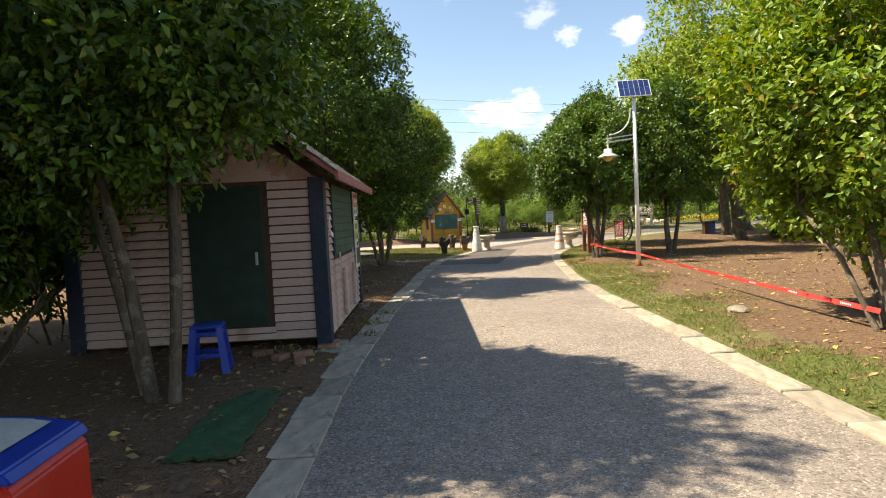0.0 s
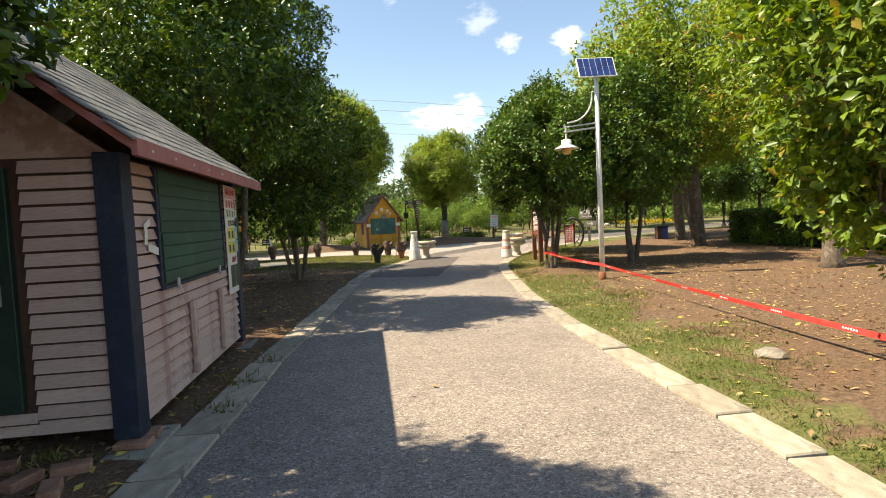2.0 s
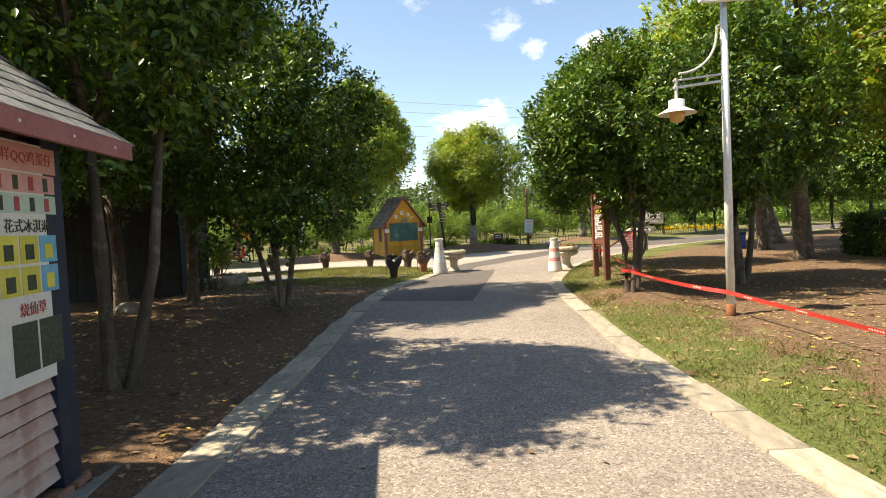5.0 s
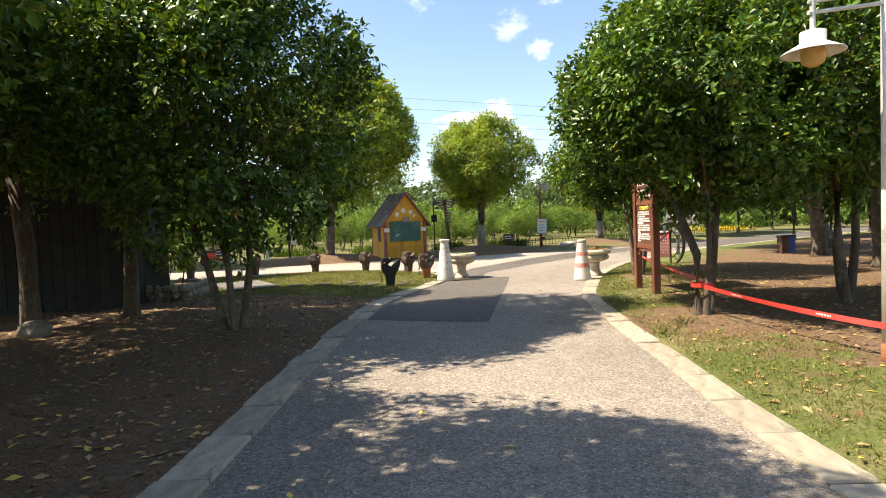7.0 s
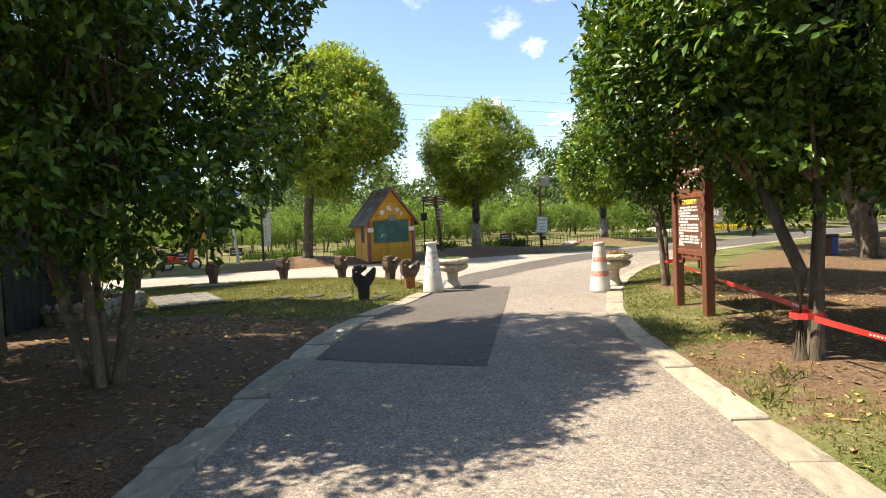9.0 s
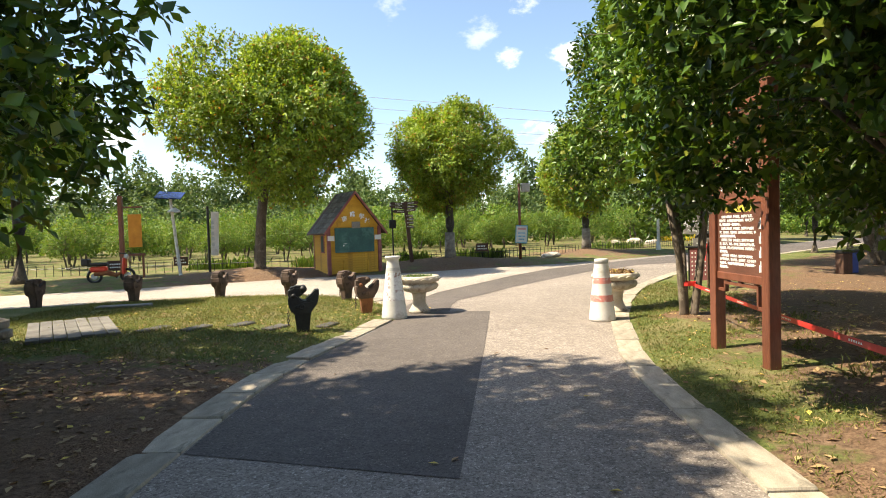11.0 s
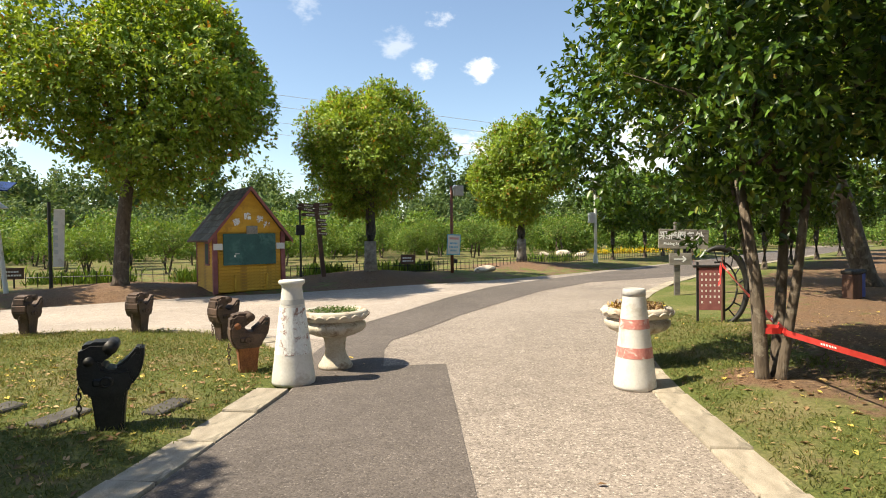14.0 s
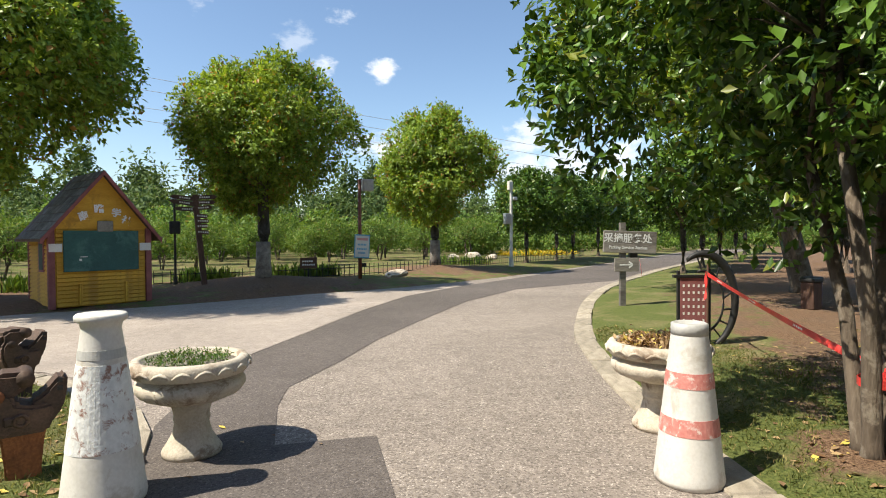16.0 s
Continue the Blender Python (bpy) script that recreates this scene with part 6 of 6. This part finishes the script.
def leaf_litter():
    rng = np.random.default_rng(15)

    def off_road(x, y):
        d = edge_distance(x, y)
        return (~inside(x, y, ROAD)) & (d > 0.33)
    a = scatter_points(rng, 6500, -5.5, -0.3, 1.0, 20.0, off_road)
    b = scatter_points(rng, 4800, 2.6, 9.0, 2.0, 26.0, off_road)
    c = scatter_points(rng, 1800, -3.5, 2.0, 18.5, 25.0, off_road)
    d = scatter_points(rng, 45, -1.0, 4.8, 2.0, 24.0, lambda x, y: inside(x, y, ROAD))
    chips = scatter_points(rng, 14000, 4.2, 16.0, 6.0, 24.0, lambda x, y: off_road(x, y) & (grass_cover(x, y) < 0.35))
    p = np.concatenate((a, b, c, d, chips))
    road = inside(p[:, 0], p[:, 1], ROAD)
    z = np.where(road, 0.014, height(p[:, 0], p[:, 1]) + 0.008)
    t = np.stack((p[:, 0], p[:, 1], z), 1)
    n = len(t)
    yaw, s = rng.uniform(0, 6.28, n), rng.uniform(0.018, 0.05, n)
    s[n - len(chips):] *= 0.55
    u = np.stack((np.cos(yaw), np.sin(yaw), rng.normal(0, 0.15, n)), 1)
    w = np.stack((-np.sin(yaw), np.cos(yaw), rng.normal(0, 0.2, n)), 1)
    up = np.array((0, 0, 1.0)) * rng.uniform(0.1, 0.5, (n, 1))
    s = s[:, None]
    v = np.stack((t - u * s, t + w * s * 0.5 + up * s * 0.5, t + u * s, t - w * s * 0.5 + up * s * 0.5), 1).reshape(-1, 3)
    q = np.arange(n)[:, None] * 4
    tagged(new("leaf_litter", triangles("leaf_litter", v, np.concatenate((q + np.array((0, 1, 2)), q + np.array((0, 2, 3))), 1).reshape(-1, 3), DRY_LEAF)), "scattered dry brown and yellow fallen leaves", "leaves", kind="stuff")


stool()
door_mat()
drinks_cart()
dark_shed()
stone_planter()
far_left_signs()
scooter()
verge_fence()
for bx, by, bs in ((18.6, 51.0, 0.32), (20.2, 51.4, 0.42), (19.8, 48.4, 0.28), (21.5, 51.0, 0.26)):
    boulder(bx, by, bs * 1.3, bs, bs * 0.7, int(bx * 10), STONE, "pale boulder on the orchard lawn", "boulders")
boulder(9.7, 38.3, 1.1, 0.35, 0.14, 5, STONE, "long flat pale stone behind the fence")
boulder(3.79, 6.63, 0.16, 0.11, 0.06, 6, ROCK, "flat grey stone on the grass")
boulder(-4.45, 16.6, 0.26, 0.2, 0.16, 7, ROCK, "grey stone block beside the trunk")
power_lines()
camera_mast()
waste_bins()
clipped_hedge()
lawn_grass()
leaf_litter()

# ---- trees ----
def near_trees():
    broad = "glossy broad-leaved evergreen with several pale stems"
    tree("shade_tree", (-2.52, 3.87, 0.05), [(-0.08, 0, 0.055), (0.08, -0.03, 0.052), (-0.2, 0.16, 0.042), (0.02, 0.14, 0.035)], (-0.3, 0.3, 3.3), (1.9, 1.75, 2.05), 6200, 8, 0.1, GREEN_A, broad + " overhanging the booth", 11, 15, floor=-0.95, lumps=26)
    tree("shade_tree", (-1.6, 16.02, 0.12), [(-0.09, 0, 0.05), (0.08, 0.05, 0.055), (0.02, -0.08, 0.045), (-0.02, 0.1, 0.04)], (-0.3, -0.1, 3.3), (2.4, 2.2, 2.45), 7200, 8, 0.1, GREEN_A, broad + " on bare earth", 12, 16, floor=-0.96, lumps=30)
    tree("shade_tree", (4.57, 15.5, 0.1), [(-0.08, 0, 0.06), (0.09, 0.03, 0.065), (0.0, -0.07, 0.045)], (0.15, 0.5, 2.9), (2.05, 2.2, 2.1), 7400, 8, 0.098, GREEN_A, broad + " beside the road", 13, 15, floor=-0.97, lumps=28)
    tree("shade_tree", (6.12, 21.08, 0.12), [(-0.08, 0, 0.055), (0.09, 0.03, 0.055), (0, 0.1, 0.05), (0.03, -0.08, 0.045)], (0.05, 0.1, 3.5), (2.15, 2.15, 2.6), 7200, 8, 0.1, GREEN_A, broad + " beside the wooden notice board", 14, 16, floor=-0.9, lumps=28)
    tree("shade_tree", (4.55, 4.8, 0.1), [(-0.1, 0, 0.05), (0.12, 0.1, 0.045), (0.0, 0.25, 0.04), (-0.2, 0.12, 0.03)], (0.45, 0.6, 2.65), (2.3, 2.1, 2.1), 7600, 8, 0.1, GREEN_B, "sunlit broad-leaved evergreen with thin leaning stems", 15, 16, floor=-0.97, lumps=32)
    tree("shade_tree", (6.9, 15.9, 0.12), [(0, 0, 0.08), (0.15, 0.1, 0.06)], (-0.1, 0.1, 3.2), (1.95, 1.95, 2.5), 3800, 8, 0.12, GREEN_A, broad, 16, 12, floor=-0.85, lumps=20)
    tree("shade_tree", (-2.25, 11.25, 0.12), [(0, 0, 0.07), (0.12, 0.08, 0.055)], (-0.1, 0.0, 3.9), (2.0, 1.9, 2.4), 5200, 8, 0.1, GREEN_A, broad + " behind the booth", 20, 14, floor=-0.85, lumps=26)
    tree("shade_tree", (-4.75, 17.0, 0.12), [(0, 0, 0.13)], (-0.3, 0.1, 4.2), (2.1, 2.2, 2.6), 4600, 8, 0.12, GREEN_A, "tall dark broad-leaved evergreen near the shed", 17, 12, floor=-0.85, lumps=24)
    tree("shade_tree", (-3.75, 17.9, 0.12), [(0, 0, 0.11)], (0.5, 0.05, 6.7), (2.45, 2.0, 2.5), 4000, 8, 0.12, GREEN_A, "tall slender evergreen rising above the rest", 18, 12, floor=-0.85, lumps=24)
    tree("shade_tree", (-4.95, 21.95, 0.12), [(0, 0, 0.1)], (0.2, -1.4, 5.2), (2.3, 1.9, 2.0), 4200, 8, 0.12, GREEN_A, "evergreen standing behind the black shed", 24, 12, floor=-0.85, lumps=22)
    tree("shade_tree", (-5.4, 5.4, 0.1), [(0, 0, 0.06), (0.2, 0.2, 0.05), (-0.2, 0.1, 0.04)], (0, 0, 2.5), (2.0, 2.4, 2.5), 5670, 8, 0.12, GREEN_A, "dense dark evergreen with many thin stems", 19, 15, floor=-1.0, lumps=24)
    dense = tree("shade_tree", (-6.4, 11.0, 0.1), [(0, 0, 0.08), (0.2, 0.2, 0.06)], (0, 0, 3.7), (2.4, 2.4, 2.7), 5670, 8, 0.13, GREEN_A, "dense dark evergreen in the shaded grove", 21, 12, floor=-0.95, lumps=24, group="shaded grove")
    for x, y, a in ((-5.0, 13.4, 150), (-8.4, 15.0, 60), (-8.8, 7.2, 130), (-6.0, 0.8, 200), (-9.4, 19.0, 260), (-4.6, -2.6, 20), (-9.5, 2.8, 320), (-7.6, 25.8, 90)):
        copy_thing(dense, pose(x, y, 0.1, 0, 0, a))
    # added tall tree, mostly out of view, that keeps sun off the first tree
    tree("shade_tree", (-6.2, 3.6, 0.1), [(0, 0, 0.14)], (0, 0, 6.7), (2.7, 2.6, 2.9), 4300, 8, 0.13, GREEN_A, "tall dense evergreen added to shade the front tree and road", 23, 12, floor=-0.95, lumps=26)
    thin = tree("hedge_bush", (-4.6, 3.4, 0.08), [(0, 0, 0.02), (0.1, 0.1, 0.018), (-0.12, 0.05, 0.018), (0.15, -0.1, 0.015), (-0.1, -0.12, 0.016)], (0, 0, 1.5), (0.9, 0.9, 1.1), 1215, 8, 0.1, GREEN_A, "dark hedge bush of many thin stems", 22, 15, floor=-0.8, lumps=12, group="hedge behind the trees")
    for x, y, a in ((-5.0, 4.9, 50), (-4.3, 2.2, 120), (-5.2, 6.8, 220), (-5.4, 8.4, 300), (-4.2, 1.0, 10), (-5.9, 3.4, 80)):
        copy_thing(thin, pose(x, y, 0.08, 0, 0, a))


def right_trees():
    tall = "tall broad tree with a stout brown trunk on bare earth"
    tree("park_tree", (11.4, 20.15, 0.12), [(0, 0, 0.22)], (-0.5, -0.3, 5.9), (4.3, 4.0, 4.0), 8100, 8, 0.15, GREEN_C, tall, 31, 12, lumps=24)
    tree("park_tree", (13.2, 24.4, 0.12), [(0, 0, 0.2)], (-0.4, 0.3, 5.6), (3.8, 3.4, 3.6), 5670, 8, 0.16, GREEN_C, tall, 32, 12, lumps=22)
    tree("park_tree", (9.5, 12.3, 0.12), [(0, 0, 0.2)], (0.3, 0.3, 5.0), (3.0, 3.0, 3.0), 4590, 7, 0.14, GREEN_C, tall, 33, 12, lumps=22)
    tree("park_tree", (15.9, 27.5, 0.12), [(0, 0, 0.25)], (-2.2, 1.0, 6.2), (5.4, 4.0, 3.2), 6000, 7, 0.15, GREEN_C, tall, 34, 12, lumps=22)
    tree("park_tree", (17.5, 20.0, 0.12), [(0, 0, 0.22)], (0.0, 0.3, 5.2), (3.6, 3.4, 3.4), 3510, 7, 0.17, GREEN_C, tall, 35, 12, lumps=22)


def crossing_trees():
    camphor = "round-crowned camphor tree on a mound beside the road"
    white = "round-crowned tree with a whitewashed trunk foot"
    tree("camphor_tree", (-2.4, 34.0, 0.3), [(0, 0, 0.19)], (0.6, 0, 5.5), (3.95, 3.8, 3.3), 10500, 8, 0.15, GREEN_C, camphor, 41, 14, lumps=34, floor=-1.1)
    tree("camphor_tree", (4.75, 36.2, 0.35), [(0, 0, 0.19)], (0, 0, 4.15), (2.65, 2.6, 2.6), 7600, 8, 0.13, GREEN_C, white, 42, 14, lumps=28, floor=-1.1)
    tree("camphor_tree", (12.2, 40.3, 0.3), [(0, 0, 0.19)], (0, 0, 4.15), (2.7, 2.6, 2.5), 6600, 8, 0.15, GREEN_C, white, 43, 14, lumps=26, floor=-1.1)
    tree("camphor_tree", (-10.0, 33.6, 0.2), [(0, 0, 0.19)], (0, 0, 5.2), (3.4, 3.4, 2.8), 4320, 7, 0.18, GREEN_C, camphor, 44, 14, lumps=26, floor=-1.1)
    for x, y, z in ((4.75, 36.2, 0.42), (12.2, 40.3, 0.4)):
        tagged(link("whitewash", tube(bmesh.new(), [(x, y, z - 0.2), (x, y, z + 0.35), (x, y, z + 0.95)], [0.255, 0.21, 0.197], 14), WHITEWASH, smooth=True), "faded whitewash coat round a tree foot", "whitewash")
    row = tree("roadside_tree", (19.0, 43.6, 0.1), [(0, 0, 0.12)], (0, 0, 3.3), (1.9, 1.9, 2.1), 2700, 7, 0.17, GREEN_A, "dark round evergreen in a roadside row", 45, 9, lumps=18, group="roadside row")
    for x, y, k, a in ((22.2, 45.3, 1.0, 70), (24.6, 46.8, 1.05, 140), (29, 49.5, 1.1, 200), (35, 53, 1.15, 20), (19.5, 34.2, 1.0, 100), (23.0, 36.2, 1.05, 160), (27.5, 38.8, 1.1, 220), (33, 42, 1.1, 300), (40, 46.5, 1.2, 30), (24, 31, 1.2, 80), (31, 35, 1.3, 10)):
        copy_thing(row, pose(x, y, 0.1, 0, 0, a) @ Matrix.Diagonal((k, k, k, 1)))


def orchard():
    rng = random.Random(5)
    made = []
    for s in range(3):
        made.append(tree("orchard_tree", (-6 + 7 * s, 44.0, 0.1), [(0, 0, 0.05), (0.05, 0.02, 0.04)], (0, 0, 1.15), (1.15, 1.1, 0.75), 567, 6, 0.13, GREEN_D, "low spreading fruit tree in orchard rows", 60 + s, 8, lumps=10, floor=-0.7, group="orchard rows", slim=0.3))
    for r, y in enumerate((42.5, 46.5, 50.5, 54.5)):
        for k in range(17):
            x = -26 + k * 3.3 + rng.uniform(-0.5, 0.5) + (r % 2) * 1.6
            if y + rng.uniform(-0.6, 0.6) < 33 + max(0, x - 2) * 0.62 + 7:
                continue
            s = rng.uniform(0.8, 1.2) * (1 + 0.12 * r)
            copy_thing(made[(k + r) % 3], pose(x, y + rng.uniform(-0.6, 0.6), 0.1, 0, 0, rng.uniform(0, 360)) @ Matrix.Diagonal((s, s, s, 1)))


def far_woods():
    """Thicket, wood and poplars behind the orchard, of leaf clumps."""
    rng = np.random.default_rng(77)
    for name, n, y0, y1, h, r, leaf, per, label in (("thicket", 300, 57, 74, 3.1, 2.1, 0.27, 5, "dense green thicket behind the orchard"), ("far_wood", 190, 80, 105, 6.2, 3.6, 0.52, 5, "far mixed wood"), ("poplar_belt", 210, 112, 135, 13.0, 3.2, 0.8, 5, "far belt of dark poplars")):
        tips, outs = [], []
        for _ in range(n):
            y = rng.uniform(y0, y1)
            x = rng.uniform(-1.05, 1.45) * y
            hh = h * rng.uniform(0.7, 1.25)
            rr = r * rng.uniform(0.7, 1.2)
            t, o = crown_tips((x, y, hh * 0.55), (rr, rr, hh * 0.6), 200, rng, 9, floor=-1.2, inner=0.1)
            tips.append(t)
            outs.append(o)
        tagged(new(name, leaves(name, np.concatenate(tips), np.concatenate(outs), per, leaf, GREEN_D if name == "thicket" else GREEN_E, rng, 0.9, 0.55, 0.8)), label, "woods", kind="stuff")


near_trees()
right_trees()
crossing_trees()
orchard()
far_woods()
